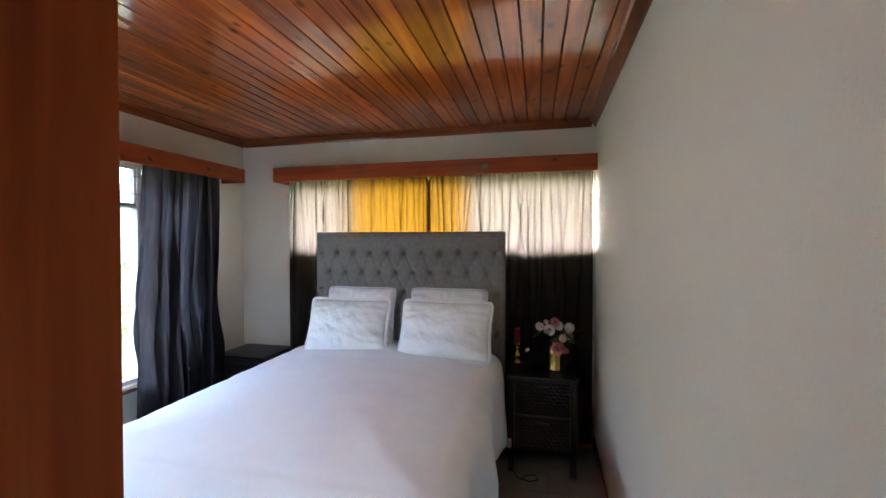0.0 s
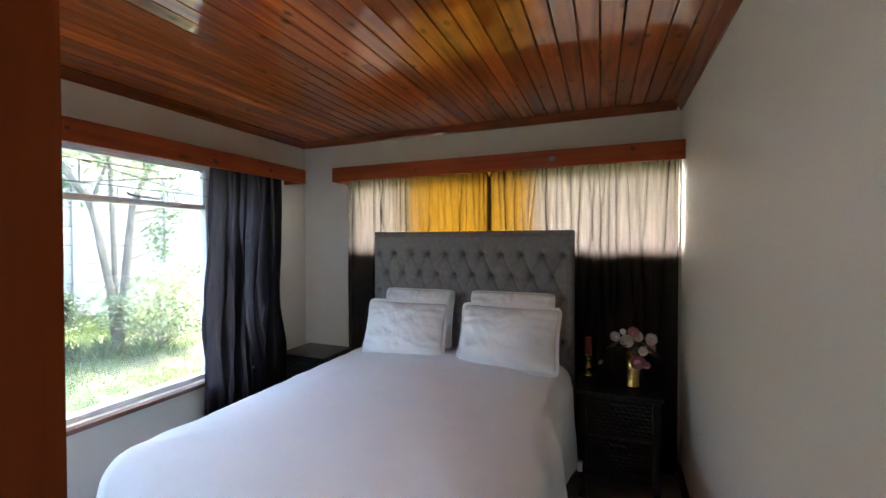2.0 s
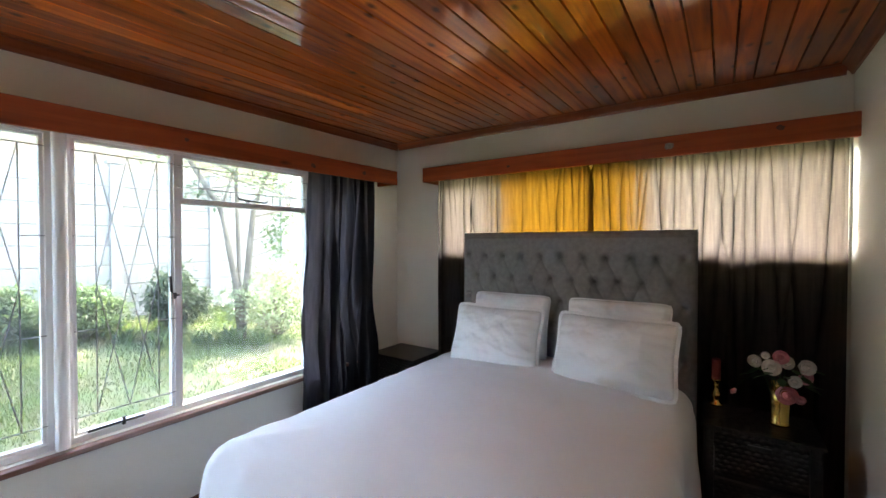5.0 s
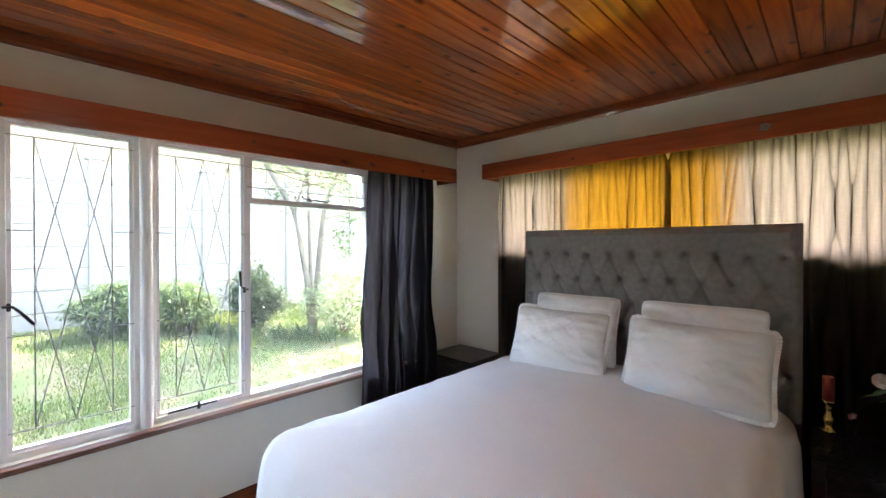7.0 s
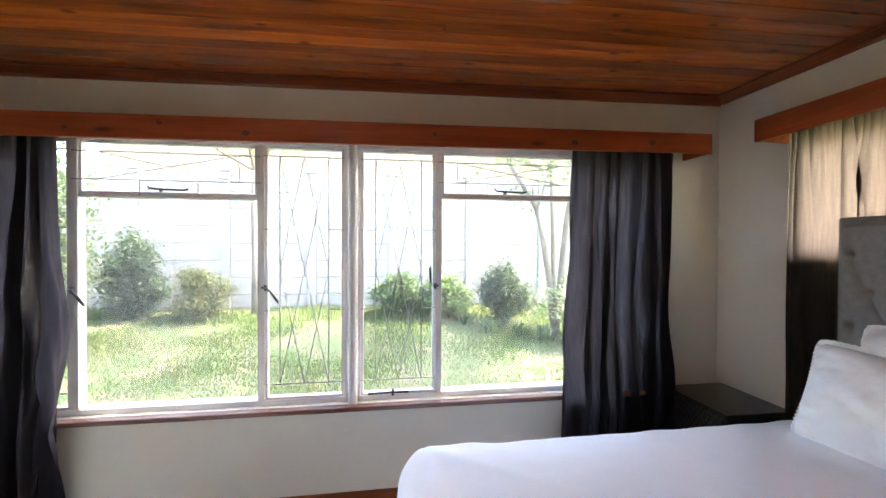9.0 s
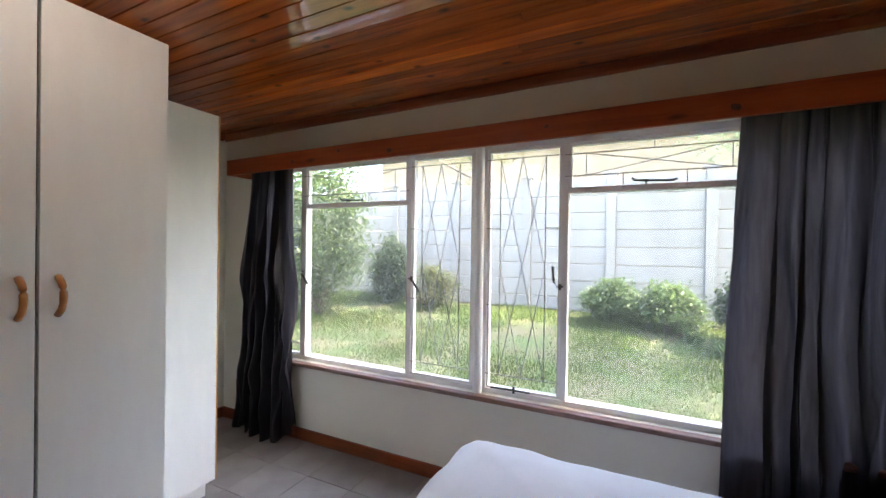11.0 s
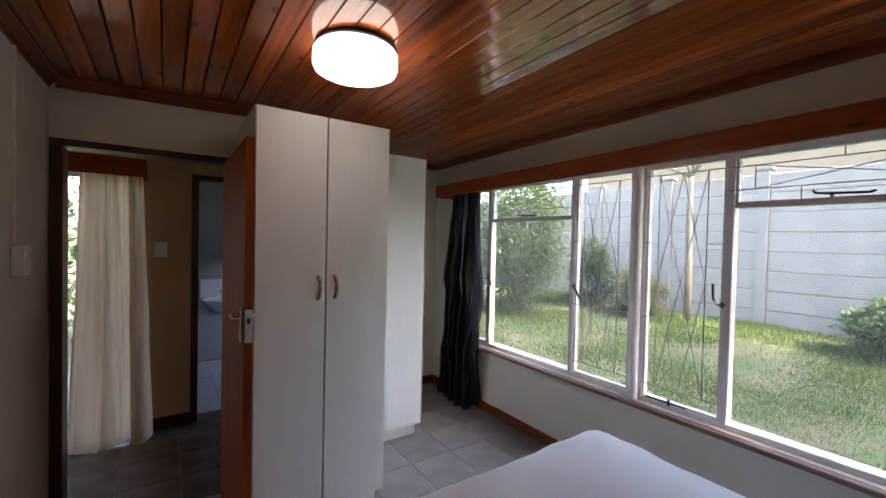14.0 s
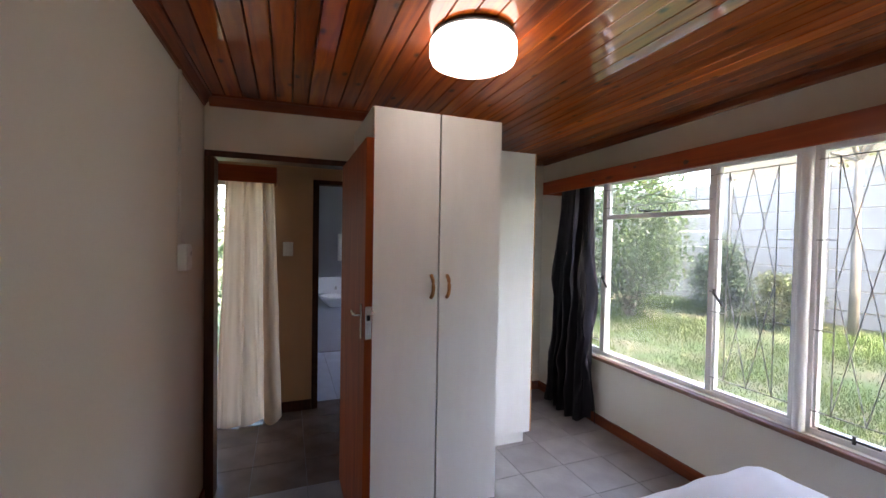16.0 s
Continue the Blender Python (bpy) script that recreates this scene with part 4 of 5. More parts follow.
part("cover", boxes((rx(0.31) - 0.046, rx(0.31) - 0.0425, 0.275, 0.340, 1.398, 1.498), bevel=0.002), PLASTIC, box_)
part("slot", boxes((rx(0.31) - 0.0475, rx(0.31) - 0.0462, 0.300, 0.306, 1.455, 1.475)), BLACKM, box_)
solid("cable_trunking", boxes((rx(0.31) - 0.012, rx(0.31) - 0.001, 0.315, 0.330, 1.510, cz(0.35, 0.3) - 0.055)), WALL, "thin painted cable trunking up the wall", "trunking")

# ---------------------------------------------------------------- things on the bedside table
vase = thing("vase", (0.158, 3.20, 0.66), "polished brass vase on the bedside table", "vase")
bm = bmesh.new()
lathe(bm, [(0.03, 0.0), (0.040, 0.001), (0.040, 0.012), (0.036, 0.016), (0.040, 0.10), (0.044, 0.205), (0.040, 0.205), (0.034, 0.03), (0.005, 0.03)], (0.158, 3.20, 0.66), 32)
part("body", bm, BRASS, vase, smooth=True)
bq = thing("bouquet", (0.158, 3.20, 0.69), "white and pink artificial roses in the brass vase", "flowers")
rb = random.Random(5)
ROSES = [(-0.101, -0.05, 0.307, 0, 0.024), (-0.059, -0.03, 0.336, 0, 0.015), (-0.037, -0.06, 0.288, 0, 0.030), (-0.003, -0.05, 0.339, 1, 0.027), (0.091, -0.05, 0.307, 0, 0.028),
         (0.049, -0.07, 0.237, 0, 0.022), (0.087, -0.05, 0.258, 1, 0.024), (0.021, -0.06, 0.165, 1, 0.034), (0.070, -0.05, 0.150, 1, 0.018), (0.030, 0.03, 0.300, 0, 0.024), (0.100, 0.02, 0.235, 0, 0.022)]
for dx, dy, dz, pink, R in ROSES:
    R *= 1.15
    c = Vector((0.158 + dx, 3.20 + dy, 0.66 + dz))
    face_ = Vector((dx * 2.2, -0.75, dz - 0.10)).to_track_quat("Z", "Y").to_matrix()
    bm = bmesh.new()
    for ring, (cnt, spread_, lean_, long_) in enumerate(((3, 0.26, -0.25, 1.25), (4, 0.46, 0.0, 1.15), (5, 0.66, 0.30, 1.02), (6, 0.84, 0.75, 0.92))):
        for k_ in range(cnt):
            a0 = 6.283 * k_ / cnt + ring * 0.8 + rb.uniform(-0.2, 0.2)
            ll, le = long_ * rb.uniform(0.9, 1.1), lean_ * rb.uniform(0.8, 1.3)

            def petal(u, v, a0=a0, cnt=cnt, spread_=spread_, ll=ll, le=le, R=R, c=c, face_=face_):
                a = a0 + (u - 0.5) * 6.283 / cnt * 1.45
                bulge = math.sin(math.pi * min(1, 0.15 + 0.6 * v))
                r_ = R * spread_ * (0.25 + 0.75 * bulge) + R * le * 0.55 * v ** 3
                h_ = R * (ll * (1.15 * v - 0.35 * v * v * le) * (1 - 0.35 * (2 * u - 1) ** 2) - 0.65)
                return c + face_ @ Vector((r_ * math.cos(a), r_ * math.sin(a), h_))
            grid(bm, 5, 6, petal)
    bmesh.ops.create_icosphere(bm, subdivisions=2, radius=R * 0.42, matrix=Matrix.Translation(c + face_ @ Vector((0, 0, 0.12 * R))))
    part("rose", bm, PETAL_P if pink else PETAL_W, bq, "pink rose" if pink else "white rose", smooth=True)
    bm = bmesh.new()
    tube(bm, [c - face_ @ Vector((0, 0, 0.6 * R)), Vector((0.158 + dx * 0.5, 3.20 + dy * 0.5, 0.66 + max(0.21, dz * 0.6))), (0.158 + dx * 0.15, 3.20 + dy * 0.15, 0.70)], 0.0022, 5)
    part("stem", bm, LEAF_D, bq)
bm = bmesh.new()
tube(bm, [(0.15, 3.19, 0.87), (0.102, 3.16, 0.912), (0.059, 3.15, 0.904), (0.010, 3.15, 0.860), (-0.022, 3.15, 0.815)], 0.002, 5)
part("stem", bm, LEAF_D, bq, "drooping stem")
bm = bmesh.new()
bmesh.ops.create_icosphere(bm, subdivisions=3, radius=0.014, matrix=pose(-0.026, 3.148, 0.803, 0, 35, 0) @ Matrix.Diagonal((0.8, 0.8, 1.25, 1)))
for v_ in bm.verts:
    v_.co += 0.0022 * Vector((math.sin(v_.co.z * 420), math.sin(v_.co.x * 500), 0))
part("bud", bm, PETAL_P, bq, "pink drooping bud", smooth=True)
for k_ in range(20):
    a, r_ = rb.uniform(0, 6.28), rb.uniform(0.03, 0.11)
    p = Vector((0.158 + r_ * math.cos(a), 3.18 + 0.6 * r_ * math.sin(a), 0.66 + rb.uniform(0.20, 0.30)))
    bm = bmesh.new()
    d = Vector((math.cos(a), math.sin(a), rb.uniform(-0.4, 0.4))).normalized()
    sd = d.cross(Vector((0, 0, 1))).normalized()
    grid(bm, 4, 2, lambda u, v: p + d * 0.06 * u + sd * 0.019 * math.sin(math.pi * min(0.98, u + 0.02)) * (2 * v - 1) - Vector((0, 0, 0.012 * u * u - 0.005 * abs(2 * v - 1))))
    part("leaf", bm, LEAF_G, bq, smooth=True)
cs = thing("candlestick", (-0.10, 3.325, 0.66), "turned brass candlestick with a red candle", "candlestick")
bm = bmesh.new()
lathe(bm, [(0.004, 0), (0.034, 0.001), (0.034, 0.008), (0.020, 0.016), (0.014, 0.03), (0.022, 0.045), (0.024, 0.06), (0.014, 0.08), (0.011, 0.10), (0.016, 0.112), (0.011, 0.12), (0.024, 0.134), (0.026, 0.142), (0.004, 0.142)], (-0.10, 3.325, 0.66), 28)
part("stand", bm, BRASS, cs, smooth=True)
bm = bmesh.new()
lathe(bm, [(0.003, 0.142), (0.021, 0.142), (0.021, 0.248), (0.018, 0.252), (0.006, 0.249), (0.002, 0.249)], (-0.10, 3.325, 0.66), 24)
tube(bm, [(-0.10, 3.325, 0.905), (-0.099, 3.325, 0.919)], 0.0015, 5)
part("candle", bm, WAX, cs, "dark red pillar candle", smooth=True)

plug = thing("adaptor", (-0.135, 2.96, 0.24), "white plug adaptor on a black cable beside the bed", "adaptor")
part("case", boxes((-0.150, -0.122, 2.945, 2.975, 0.21, 0.265), bevel=0.005), PLASTIC, plug)
bm = bmesh.new()
tube(bm, [(-0.136, 2.96, 0.21), (-0.13, 2.95, 0.12), (-0.08, 2.93, 0.035), (0.0, 2.92, 0.028), (0.05, 2.95, 0.028), (0.03, 3.0, 0.028), (-0.03, 2.98, 0.03), (-0.05, 2.93, 0.028)], 0.004, 6)
part("cable", bm, BLACKM, plug, smooth=True)

# ---------------------------------------------------------------- passage and bathroom beyond the door
HY = -1.30
GX0, GX1 = 0.05, 0.92
TX0, TX1 = -1.06, -0.358
solid("wall_hall", boxes((TX1, GX0, HY - 0.12, HY, 0, 2.6), (GX1, 1.2, HY - 0.12, HY, 0, 2.6), (GX0, GX1, HY - 0.12, HY, 2.02, 2.6),
                         (TX0, TX1, HY - 0.12, HY, 2.02, 2.6), (NX + 0.04, TX0, HY - 0.12, HY, 0, 2.6)), HALL, "tan painted passage wall", "wall", kind="structure")
solid("wall_hall_side", boxes((1.0, 1.2, HY, DY - 0.14, 0, 2.6), (rx(DY) + 0.01, 1.0, DY - 0.30, DY - 0.142, 0, 2.6),
                              (NX + 0.042, NX + 0.1, HY, DY - 0.124, 0, 2.6)), HALL, "tan painted passage side walls", "wall", kind="structure")
solid("ceiling_hall", boxes((NX, 1.2, HY - 0.12, DY - 0.124, 2.40, 2.44)), WALL, "plain painted passage ceiling", "ceiling", kind="structure")
solid("baseboard_hall", boxes((TX1 + 0.052, GX0, HY, HY + 0.014, FLOOR, FLOOR + 0.09), bevel=0.003), FRAMEW, "dark brown skirting board", "baseboard", kind="structure")
bfr = thing("door_frame", (-0.7, HY, FLOOR), "dark brown bathroom door frame", "door frame", kind="structure")
for a, b_ in ((TX0 - 0.05, TX0 + 0.001), (TX1 - 0.001, TX1 + 0.05)):
    part("jamb", boxes((a, b_, HY - 0.13, HY + 0.012, FLOOR, 2.02), bevel=0.003), FRAMEW, bfr)
part("head", boxes((TX0 - 0.05, TX1 + 0.05, HY - 0.13, HY + 0.012, 2.02, 2.055), bevel=0.003), FRAMEW, bfr)
gd = thing("window_3", (0.5, HY - 0.06, FLOOR), "white framed glass door behind the cream curtain", "glass door", kind="structure")
for a, b_ in ((GX0, GX0 + 0.04), (0.465, 0.505), (GX1 - 0.04, GX1)):
    part("stile", boxes((a, b_, HY - 0.08, HY - 0.04, FLOOR, 2.02)), STEEL, gd)
part("rail", boxes((GX0 + 0.04, GX1 - 0.04, HY - 0.08, HY - 0.04, FLOOR, 0.10)), STEEL, gd)
part("rail", boxes((GX0 + 0.04, GX1 - 0.04, HY - 0.08, HY - 0.04, 1.97, 2.02)), STEEL, gd)
part("pane", boxes((GX0 + 0.04, GX1 - 0.04, HY - 0.062, HY - 0.058, 0.10, 1.97)), GLASS, gd).visible_shadow = False
curtain("curtain", "x", -1.14, (0.368, 0.0), (0.45, -0.065), 0.030, 2.04, 3.2, 0.050, CREAM, "long cream curtain at the passage glass door", "passage curtains", 31, crease=0.12)
pel3 = thing("pelmet", (0.45, -1.06, 1.96), "orange-brown wooden pelmet over the cream curtain", "pelmet", group="pelmets")
part("front_board", boxes((-0.015, 0.99, -1.072, -1.052, 1.972, 2.100), bevel=0.003), PELX, pel3)
part("end_board", boxes((-0.015, 0.005, HY, -1.074, 1.974, 2.098), bevel=0.002), PELX, pel3)
sw = thing("light_switch", (-0.13, HY, 1.40), "white plastic light switch on the passage wall", "light switch")
part("plate", boxes((-0.146, -0.064, HY + 0.001, HY + 0.012, 1.382, 1.504), bevel=0.003), PLASTIC, sw)
for z in (1.41, 1.455):
    part("rocker", boxes((-0.113, -0.097, HY + 0.0125, HY + 0.018, z, z + 0.022), bevel=0.002), PLASTIC, sw)
solid("cable_trunking", boxes((-0.128, -0.112, HY + 0.001, HY + 0.012, 1.506, 2.40)), HALL, "thin painted cable trunking on the passage wall", "trunking")

RX0, RX1, RY0 = -2.2, -0.18, -3.15
# opening in the far side wall is unseen, added to let daylight in
solid("wall_bath", boxes((RX0 - 0.1, RX1 + 0.1, RY0 - 0.1, RY0, 0, 2.6), (RX1, RX1 + 0.1, RY0, HY - 0.122, 0, 2.6),
                         (RX0 - 0.1, RX0, RY0, -2.75, 0, 2.6), (RX0 - 0.1, RX0, -2.1, NY - 0.122, 0, 2.6), (RX0 - 0.1, RX0, -2.75, -2.1, 0, 1.15), (RX0 - 0.1, RX0, -2.75, -2.1, 2.05, 2.6)),
      BATH, "pale blue-grey bathroom walls", "wall", kind="structure")
solid("wall_bath_front", boxes((RX0, TX0 - 0.05, HY - 0.20, HY - 0.122, 0, 2.6)), BATH, "pale bathroom wall", "wall", kind="structure")
solid("ceiling_bath", boxes((RX0, RX1, RY0, HY - 0.122, 2.30, 2.34)), STEEL, "white bathroom ceiling", "ceiling", kind="structure")
solid("floor_bath", boxes((RX0, NX - 0.02, RY0, HY - 0.1, -0.15, FLOOR - 0.004)), GROUT, "dark grout bed of the bathroom floor", "floor", kind="structure")
bas = thing("basin", (-0.66, RY0 + 0.2, 0.75), "white ceramic wall basin in the bathroom", "basin")
bm = bmesh.new()
lathe(bm, [(0.05, -0.15), (0.10, -0.14), (0.19, -0.04), (0.22, 0.0), (0.20, 0.004), (0.17, -0.04), (0.08, -0.10), (0.02, -0.105)], (-0.70, RY0 + 0.23, 0.80), 32)
part("bowl", bm, CERAMIC, bas, smooth=True)
part("upstand", boxes((-0.92, -0.48, RY0 + 0.001, RY0 + 0.03, 0.80, 1.02), bevel=0.006), CERAMIC, bas)
bm = bmesh.new()
tube(bm, [(-0.70, RY0 + 0.04, 0.86), (-0.70, RY0 + 0.12, 0.90), (-0.70, RY0 + 0.15, 0.87)], 0.01, 8)
part("tap", bm, CHROME, bas)
mc = thing("bathroom_cabinet", (-0.72, RY0, 1.42), "small white bathroom wall cabinet", "cabinet")
part("body", boxes((-1.03, -0.73, RY0 + 0.001, RY0 + 0.10, 1.24, 1.60), bevel=0.003), PLASTIC, mc)
part("door", boxes((-1.028, -0.732, RY0 + 0.101, RY0 + 0.112, 1.242, 1.598), bevel=0.002), PLASTIC, mc)

# ---------------------------------------------------------------- garden
def gz(x, y):
    """The lawn rises away from the house."""
    d = max(0, WX - 0.2 - x)
    return -0.05 + 0.33 * min(1, d / 5.6) ** 1.4 + 0.02 * noise.noise((x * 0.6, y * 0.6, 1)) * min(1, d)


bm = bmesh.new()
XS = [-400, -60, -20, -12] + [-9.5 + 0.25 * i for i in range(27)] + [-2.76, 8, 30, 400]
YS = [-400, -60, -20] + [-9 + 0.5 * i for i in range(44)] + [20, 60, 400]
gv = [[bm.verts.new((x, y, gz(x, y) if x < -2.7 else -0.16)) for y in YS] for x in XS]
for i in range(len(XS) - 1):
    for j in range(len(YS) - 1):
        bm.faces.new((gv[i][j], gv[i + 1][j], gv[i + 1][j + 1], gv[i][j + 1]))
solid("ground", bm, EARTH, "thin green lawn over brown soil", "ground", kind="structure", smooth=True)

rg = np.random.default_rng(4)
N = 260000
gx = -2.80 - 5.5 * rg.random(N)
gy = -5.0 + 12.5 * rg.random(N)
patch = np.array([noise.noise((a * 0.9, b * 0.9, 7)) for a, b in zip(gx, gy)])
keep = rg.random(N) < np.clip(0.62 + 1.3 * patch, 0.10, 1)
gx, gy, patch = gx[keep], gy[keep], patch[keep]
hgt = (0.016 + 0.030 * rg.random(len(gx)) ** 2) * (1 + 0.8 * np.clip(patch, 0, 1)) * np.where(gx < -7.2, 2.4, 1.0)
ang = rg.random(len(gx)) * 6.283
lean = 0.7 * hgt * rg.random(len(gx))
wd = 0.0035 + 0.0035 * rg.random(len(gx))
gv_, gf_ = [], []
for i in range(len(gx)):
    z = gz(gx[i], gy[i])
    c_, s_ = math.cos(ang[i]), math.sin(ang[i])
    gv_ += [(gx[i] - s_ * wd[i], gy[i] + c_ * wd[i], z - 0.004), (gx[i] + s_ * wd[i], gy[i] - c_ * wd[i], z - 0.004), (gx[i] + c_ * lean[i], gy[i] + s_ * lean[i], z + hgt[i])]
    gf_.append((3 * i, 3 * i + 1, 3 * i + 2))
tagged(raw("grass", gv_, gf_, GRASS), "short patchy green lawn grass", "grass", kind="stuff")


def leaves(count, centres, spread, size, rs, flat=0.6):
    """Folded leaves scattered round clump centres, each leaf its own island."""
    V, F = [], []
    C = np.array(centres)
    idx = rs.integers(0, len(C), count)
    pos = C[idx] + rs.normal(0, 1, (count, 3)) * np.array(spread)
    for p in pos:
        a, t = rs.random() * 6.283, rs.normal(0, flat)
        d = np.array((math.cos(a) * math.cos(t), math.sin(a) * math.cos(t), math.sin(t)))
        s_ = np.cross(d, (0, 0, 1.0))
        s_ /= np.linalg.norm(s_) + 1e-6
        u = np.cross(s_, d)
        L = size * (0.6 + 0.8 * rs.random())
        k_ = len(V)
        V += [p, p + d * L * 0.5 + s_ * L * 0.24 + u * L * 0.10, p + d * L, p + d * L * 0.5 - s_ * L * 0.24 + u * L * 0.10]
        F += [(k_, k_ + 1, k_ + 2), (k_, k_ + 2, k_ + 3)]
    return V, F


def shrub(name, x, y, w, h, material, count, size, label, seed, clumps=40, category="bush", taper=0.25):
    rs = np.random.default_rng(seed)
    z = gz(x, y)
    th = thing(name, (x, y, z), label, category, group="garden bushes")
    cen = []
    while len(cen) < clumps:
        p = rs.uniform(-1, 1, 3)
        r_ = np.linalg.norm(p)
        if 0.45 < r_ < 1:
            f = 1 - taper * (0.5 + 0.5 * p[2]) ** 1.5
            cen.append((x + p[0] * w / 2 * f, y + p[1] * w / 2 * f, z + h * 0.52 + p[2] * h * 0.46))
    bm = bmesh.new()
    for c in cen[::3]:
        tube(bm, [(x + rs.normal(0, 0.03), y + rs.normal(0, 0.03), z - 0.02), ((x + c[0]) / 2, (y + c[1]) / 2, z + (c[2] - z) * 0.6), c], 0.008, 5, 0.003)
    part("stems", bm, BARK, th)
    V, F = leaves(count, cen, (w * 0.09, w * 0.09, h * 0.08), size, rs)
    raw("foliage", V, F, material, th)
    return th


def tree(x, y, trunks, crown, label, seed, leafmat, count, size, sp, twigs=()):
    rs = np.random.default_rng(seed)
    z = gz(x, y)
    th = thing("tree", (x, y, z), label, "tree", group="garden trees")
    tips = []
    for pts, r0, r1 in trunks:
        bm = bmesh.new()
        tube(bm, [(x, y, z - 0.05) if i == 0 else (x + a, y + b, z + c) for i, (a, b, c) in enumerate(pts)], r0, 10, r1)
        part("trunk", bm, BARK, th, smooth=True)
        ex = Vector((x + pts[-1][0], y + pts[-1][1], z + pts[-1][2]))
        for k_ in range(6):
            tip = ex + Vector((rs.normal(0, 0.7), rs.normal(0, 0.7), rs.uniform(0.2, 1.2)))
            bm = bmesh.new()
            tube(bm, [ex, ex.lerp(tip, 0.5) + Vector((0, 0, 0.12)), tip], r1 * 0.7, 6, 0.006)
            part("branch", bm, BARK, th)
            tips += [tuple(tip), tuple(ex.lerp(tip, 0.6))]
    cx, cy, ch, rw, rh, n_ = crown
    for _ in range(n_):
        p = rs.normal(0, 1, 3)
        p /= np.linalg.norm(p)
        p *= rs.uniform(0.4, 1)
        tips.append((x + cx + p[0] * rw, y + cy + p[1] * rw, z + ch + p[2] * rh))
    V, F = leaves(count, tips, sp, size, rs, 0.5)
    raw("crown", V, F, leafmat, th)
    for a, b, c in twigs:
        bm = bmesh.new()
        tube(bm, [(x + a * 0.3, y + b * 0.3, z + c - 0.12), (x + a * 0.7, y + b * 0.7, z + c - 0.03), (x + a, y + b, z + c)], 0.010, 6, 0.004)
        twig = part("twig", bm, BARK, th)
        V, F = leaves(140, [(x + a, y + b, z + c)], (0.10, 0.12, 0.09), size, rs, 0.5)
        raw("leaf_cluster", V, F, LEAF_G, twig)
    return th


shrub("bush", -7.75, -2.80, 1.05, 1.44, LEAF_D, 5200, 0.085, "dark green bush by the garden wall", 1, 60, taper=0.5)
shrub("bush", -7.55, -1.70, 0.98, 0.84, LEAF_Y, 4200, 0.070, "small rounded yellow-green bush on the lawn edge", 2, 55)
shrub("bush", -7.55, 1.66, 1.00, 0.72, LEAF_G, 5600, 0.075, "low leafy green plant by the garden wall", 3, 45, taper=0.5)
shrub("bush", -7.45, 2.45, 1.05, 0.68, LEAF_G, 5200, 0.075, "low leafy green plant by the garden wall", 4, 45, taper=0.5)
shrub("bush", -6.85, 3.40, 0.92, 0.98, LEAF_D, 4600, 0.080, "dark green bush by the garden wall", 5, 60)
shrub("bush", -5.85, 4.42, 1.50, 1.10, LEAF_P, 3600, 0.075, "pale variegated bush under the tree", 6, 60)
shrub("bush", -6.60, 5.6, 1.3, 1.1, LEAF_M, 1800, 0.090, "green bush by the garden wall", 7)
shrub("bush", -6.3, -3.55, 2.2, 3.1, LEAF_M, 13000, 0.09, "tall leafy shrub beside the lawn", 8, 150)
shrub("bush", -5.3, -5.0, 2.4, 3.4, LEAF_M, 5500, 0.11, "tall leafy shrub beside the lawn", 9, 90)
shrub("bush", 1.3, -5.2, 2.6, 2.8, LEAF_M, 3500, 0.12, "leafy shrub outside the passage door", 10, 70)
tree(-6.02, 3.93, [([(0, 0, 0), (0, -0.08, 0.85), (0.02, -0.20, 1.45), (0.03, -0.32, 1.95), (0.05, -0.75, 2.6)], 0.056, 0.030),
                   ([(0, 0, 0), (0.01, -0.08, 0.85), (0.03, -0.20, 1.45), (0.03, -0.31, 1.9), (0.0, -0.10, 2.5)], 0.048, 0.018),
                   ([(0, 0, 0), (0, -0.02, 0.8), (0, -0.05, 1.9), (0.0, -0.08, 2.8)], 0.038, 0.025),
                   ([(0, 0, 0), (0, 0.09, 0.85), (0, 0.15, 1.5), (0, 0.20, 1.95), (0.03, 0.40, 2.5)], 0.060, 0.032),
                   ([(0, 0, 0), (0.02, 0.09, 0.85), (0.02, 0.15, 1.5), (0.0, 0.22, 1.85), (0.1, 0.75, 2.0)], 0.048, 0.012)],
     (0.1, 0.1, 2.75, 1.6, 0.5, 60), "pale-barked garden tree with three trunks", 11, LEAF_P, 5600, 0.075, (0.20, 0.20, 0.12),
     twigs=((0.05, 0.55, 1.60), (0.05, 0.75, 1.85), (0.0, 0.62, 1.35), (-0.1, -0.55, 2.15)))
tree(-7.8, -0.88, [([(0, 0, 0), (0.01, 0.01, 0.9), (-0.01, -0.02, 1.9), (0.0, 0.0, 2.55)], 0.062, 0.042)],
     (0.0, 0.0, 3.3, 1.2, 0.6, 24), "slender young tree with a pale trunk", 13, LEAF_Y, 700, 0.085, (0.2, 0.2, 0.14))
# out of view: added only to block sun and dapple the lawn
tree(-4.5, 7.9, [([(0, 0, 0), (0.05, 0.05, 2.0), (0.0, 0.1, 4.6), (0.1, 0.0, 6.6)], 0.19, 0.08)], (-0.6, -0.8, 9.0, 3.6, 3.8, 240), "unseen tall leafy tree added to shade the lawn", 23, LEAF_M, 19000, 0.15, (0.36, 0.36, 0.30))
tree(-10.2, 9.6, [([(0, 0, 0), (0.1, 0.1, 1.5), (0.0, 0.2, 3.0)], 0.14, 0.08)], (0, 0, 4.6, 2.4, 1.4, 90), "leafy tree beyond the garden wall", 17, LEAF_M, 5000, 0.16, (0.35, 0.35, 0.25))
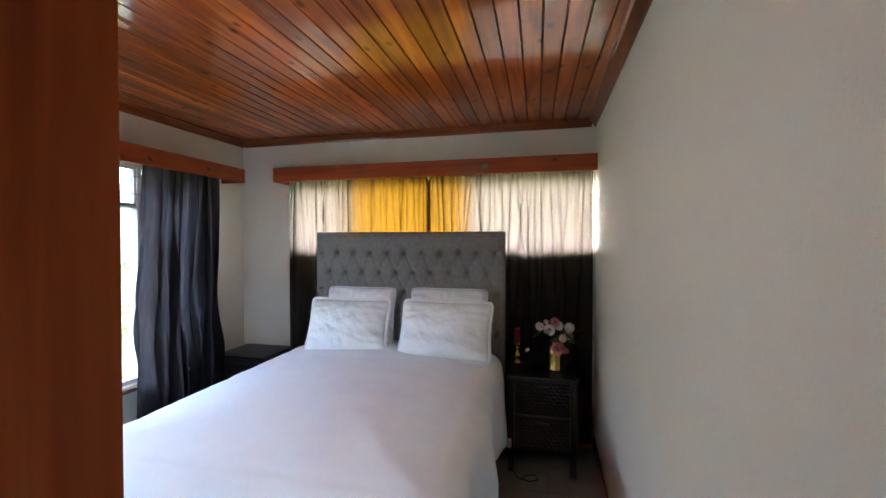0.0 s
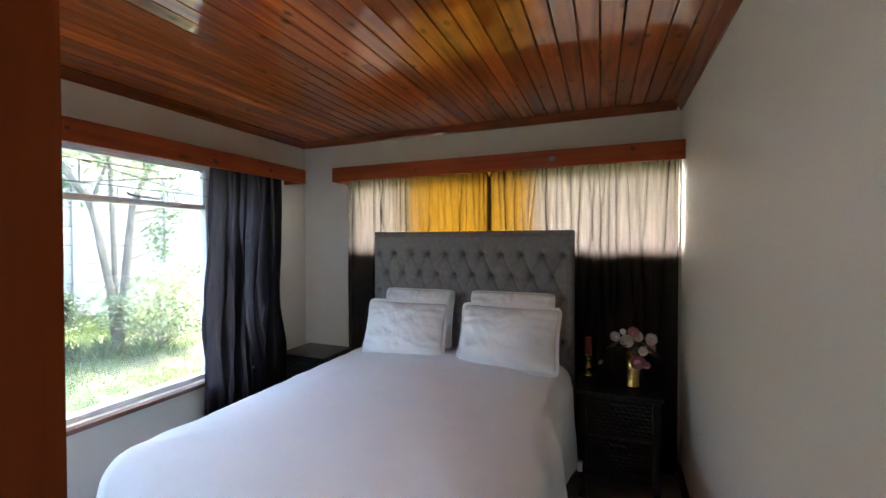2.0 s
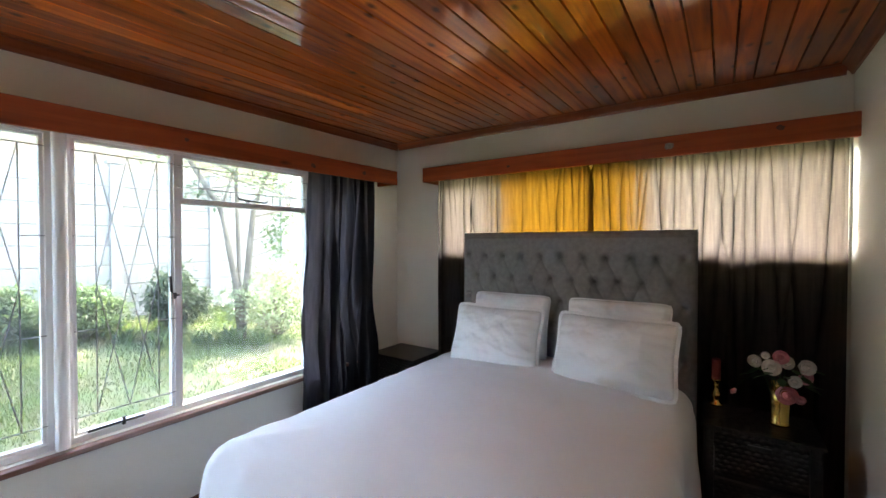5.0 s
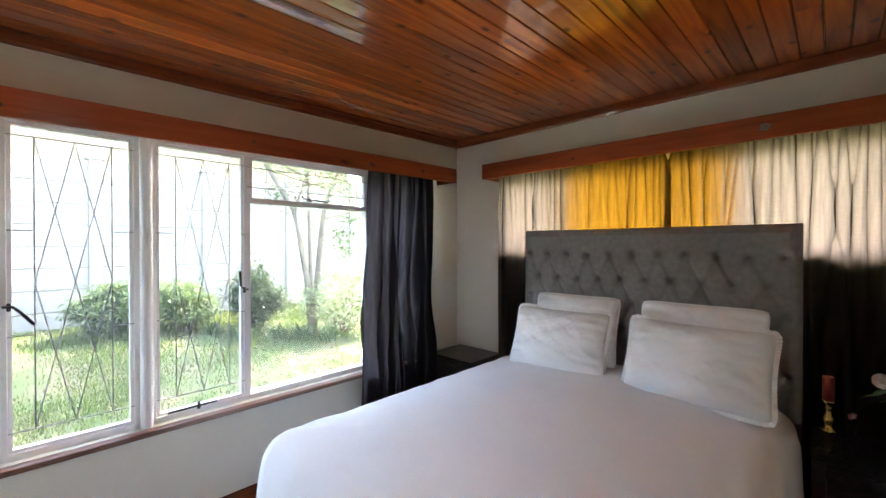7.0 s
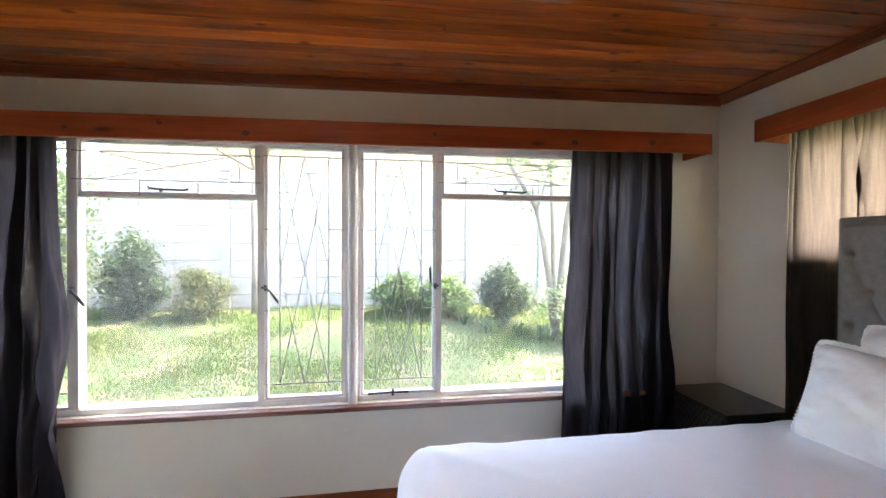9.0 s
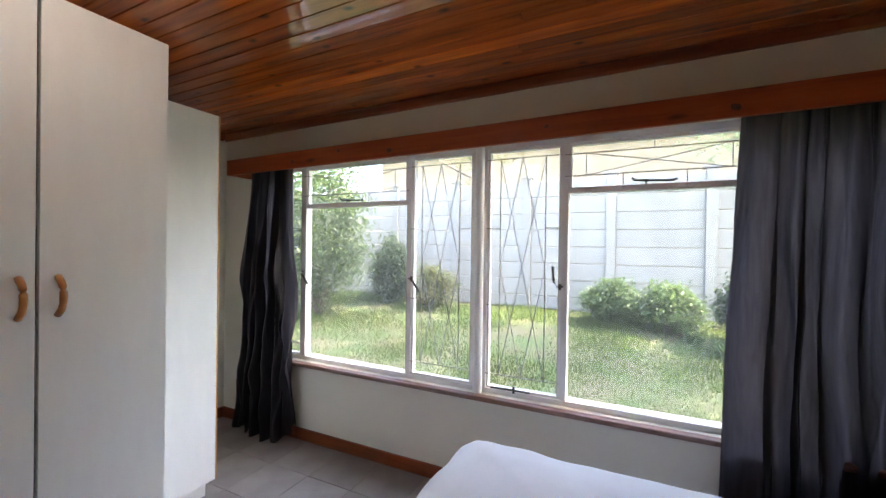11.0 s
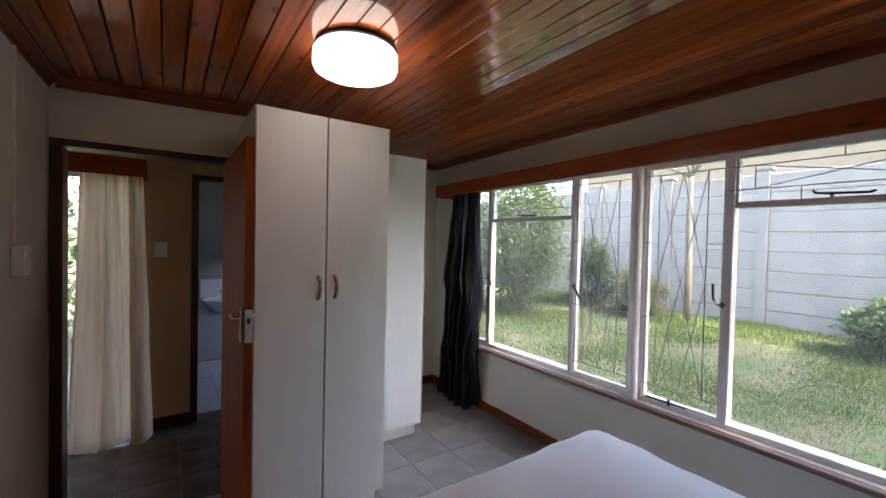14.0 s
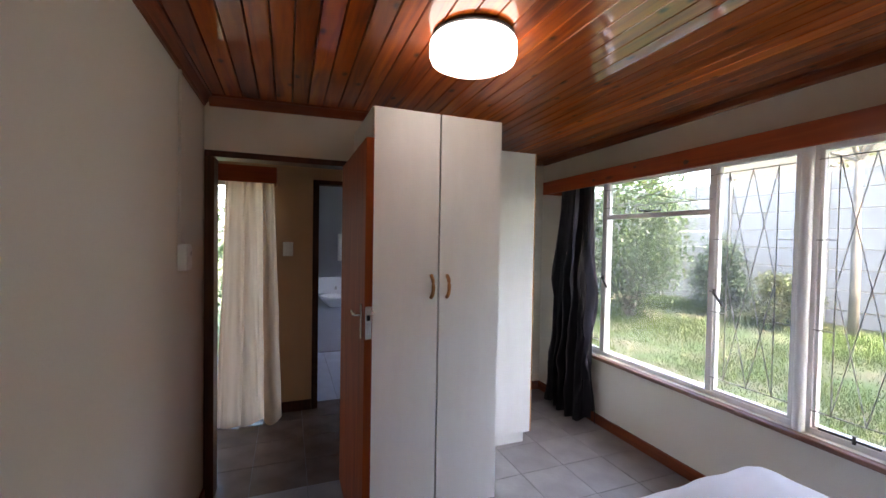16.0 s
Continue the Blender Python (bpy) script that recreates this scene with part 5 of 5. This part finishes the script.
tree(-10.8, -7.5, [([(0, 0, 0), (0.1, 0.1, 1.5), (0.0, 0.2, 3.0)], 0.14, 0.08)], (0, 0, 4.6, 2.4, 1.6, 90), "leafy tree beyond the garden wall", 19, LEAF_M, 5000, 0.16, (0.35, 0.35, 0.25))


def grass_clump(x, y, h, n_, seed):
    """A tuft of long arching blades."""
    rs = np.random.default_rng(seed)
    z = gz(x, y)
    th = thing("grass_clump", (x, y, z), "tuft of long arching green grass", "grass clump", group="long grass tufts")
    V, F = [], []
    for _ in range(n_):
        a, L, w_ = rs.random() * 6.283, h * (0.6 + 0.6 * rs.random()), 0.006 + 0.005 * rs.random()
        d = np.array((math.cos(a), math.sin(a), 0.0))
        s_ = np.array((-d[1], d[0], 0.0)) * w_
        o = np.array((x, y, z - 0.01)) + np.array((rs.normal(0, 0.06), rs.normal(0, 0.06), 0))
        out = L * (0.35 + 0.6 * rs.random())
        k_ = len(V)
        for t_, wd_ in ((0, 1.0), (0.4, 0.9), (0.75, 0.6), (1.0, 0.08)):
            p = o + d * out * t_ ** 1.4 + np.array((0, 0, L * (1.25 * t_ - 0.55 * t_ * t_)))
            V += [p - s_ * wd_, p + s_ * wd_]
        F += [(k_ + 2 * q, k_ + 2 * q + 1, k_ + 2 * q + 3, k_ + 2 * q + 2) for q in range(3)]
    raw("blades", V, F, LEAF_G, th)


for k_, (x, y, h) in enumerate(((-6.35, 3.00, 0.40), (-6.15, 3.42, 0.48), (-5.95, 3.72, 0.52), (-5.60, 3.98, 0.42), (-6.9, 2.75, 0.40))):
    grass_clump(x, y, h * 0.75, 90, 40 + k_)

# neighbour's house beyond the wall
nb = thing("house", (-10.5, 0.0, 0.4), "beige plastered house beyond the garden wall", "house")
part("wall", boxes((-14.0, -10.5, -5.0, 7.5, 0.2, 4.15)), PLASTER, nb)
bm = bmesh.new()
rv = [bm.verts.new(p) for p in ((-10.1, -5.4, 4.1), (-10.1, 7.9, 4.1), (-12.2, 7.9, 5.3), (-12.2, -5.4, 5.3), (-14.4, -5.4, 4.1), (-14.4, 7.9, 4.1))]
for f in ((0, 1, 2, 3), (3, 2, 5, 4), (0, 3, 4), (1, 5, 2), (0, 4, 5, 1)):
    bm.faces.new([rv[i] for i in f])
part("roof", bm, ROOFM, nb)

# precast garden wall: posts and slabs
FXW, PITCH = -8.46, 1.575
fence = thing("garden_wall", (FXW, 1.0, 0.1), "whitewashed precast concrete panel wall with posts", "garden wall")
pm = boxes((-0.07, 0.07, -0.085, 0.085, 0, 2.86), (-0.095, 0.095, -0.13, 0.13, 2.861, 2.915), bevel=0.008)
PM = mesh_of("post", pm, CONCRETE)
SM = mesh_of("slab", boxes((-0.025, 0.025, -PITCH / 2 + 0.086, PITCH / 2 - 0.086, 0.005, 0.322), bevel=0.012), CONCRETE)
for i in range(-5, 8):
    y = -0.02 + PITCH * i
    o = new("post", PM)
    o.location = (FXW, y, 0.0)
    o.parent = fence
    o.matrix_parent_inverse = fence.matrix_world.inverted()
    for j in range(8):
        o = new("slab", SM)
        o.location = (FXW + random.uniform(-0.008, 0.008), y + PITCH / 2, 0.19 + 0.327 * j)
        o.parent = fence
        o.matrix_parent_inverse = fence.matrix_world.inverted()
solid("garden_wall_footing", boxes((FXW - 0.05, FXW + 0.05, -8.0, 11.2, -0.1, 0.186)), CONCRETE, "concrete footing under the panel wall", "footing", kind="structure")

# ---------------------------------------------------------------- floor tiles
P = 0.33
TM = {}
for key, m_ in (("room", TILE), ("hall", HTILE), ("bath", BTILE)):
    bm = bmesh.new()
    box(bm, -P / 2 + 0.0018, P / 2 - 0.0018, -P / 2 + 0.0018, P / 2 - 0.0018, -0.012, 0.0, 0.0012)
    TM[key] = mesh_of("tile", bm, m_)
fl = bpy.data.objects["floor"]
flh = bpy.data.objects["floor_hall"]
for i in range(12):
    for j in range(20):
        x, y = -2.52 + P * (i + 0.45), -3.1 + P * (j + 0.5)
        if y < HY - 0.05:
            key, par = "bath", flh
            if not RX0 < x < RX1:
                continue
        elif y < DY - 0.1 and x > NX:
            key, par = "hall", flh
            if x > 1.0:
                continue
        else:
            key, par = "room", fl
            if x > 0.62 or y < NY - 0.1 or y > BY + 0.1:
                continue
        o = new("tile", TM[key])
        o.location = (x, y, FLOOR + random.uniform(-0.0008, 0.0008))
        o.parent = par
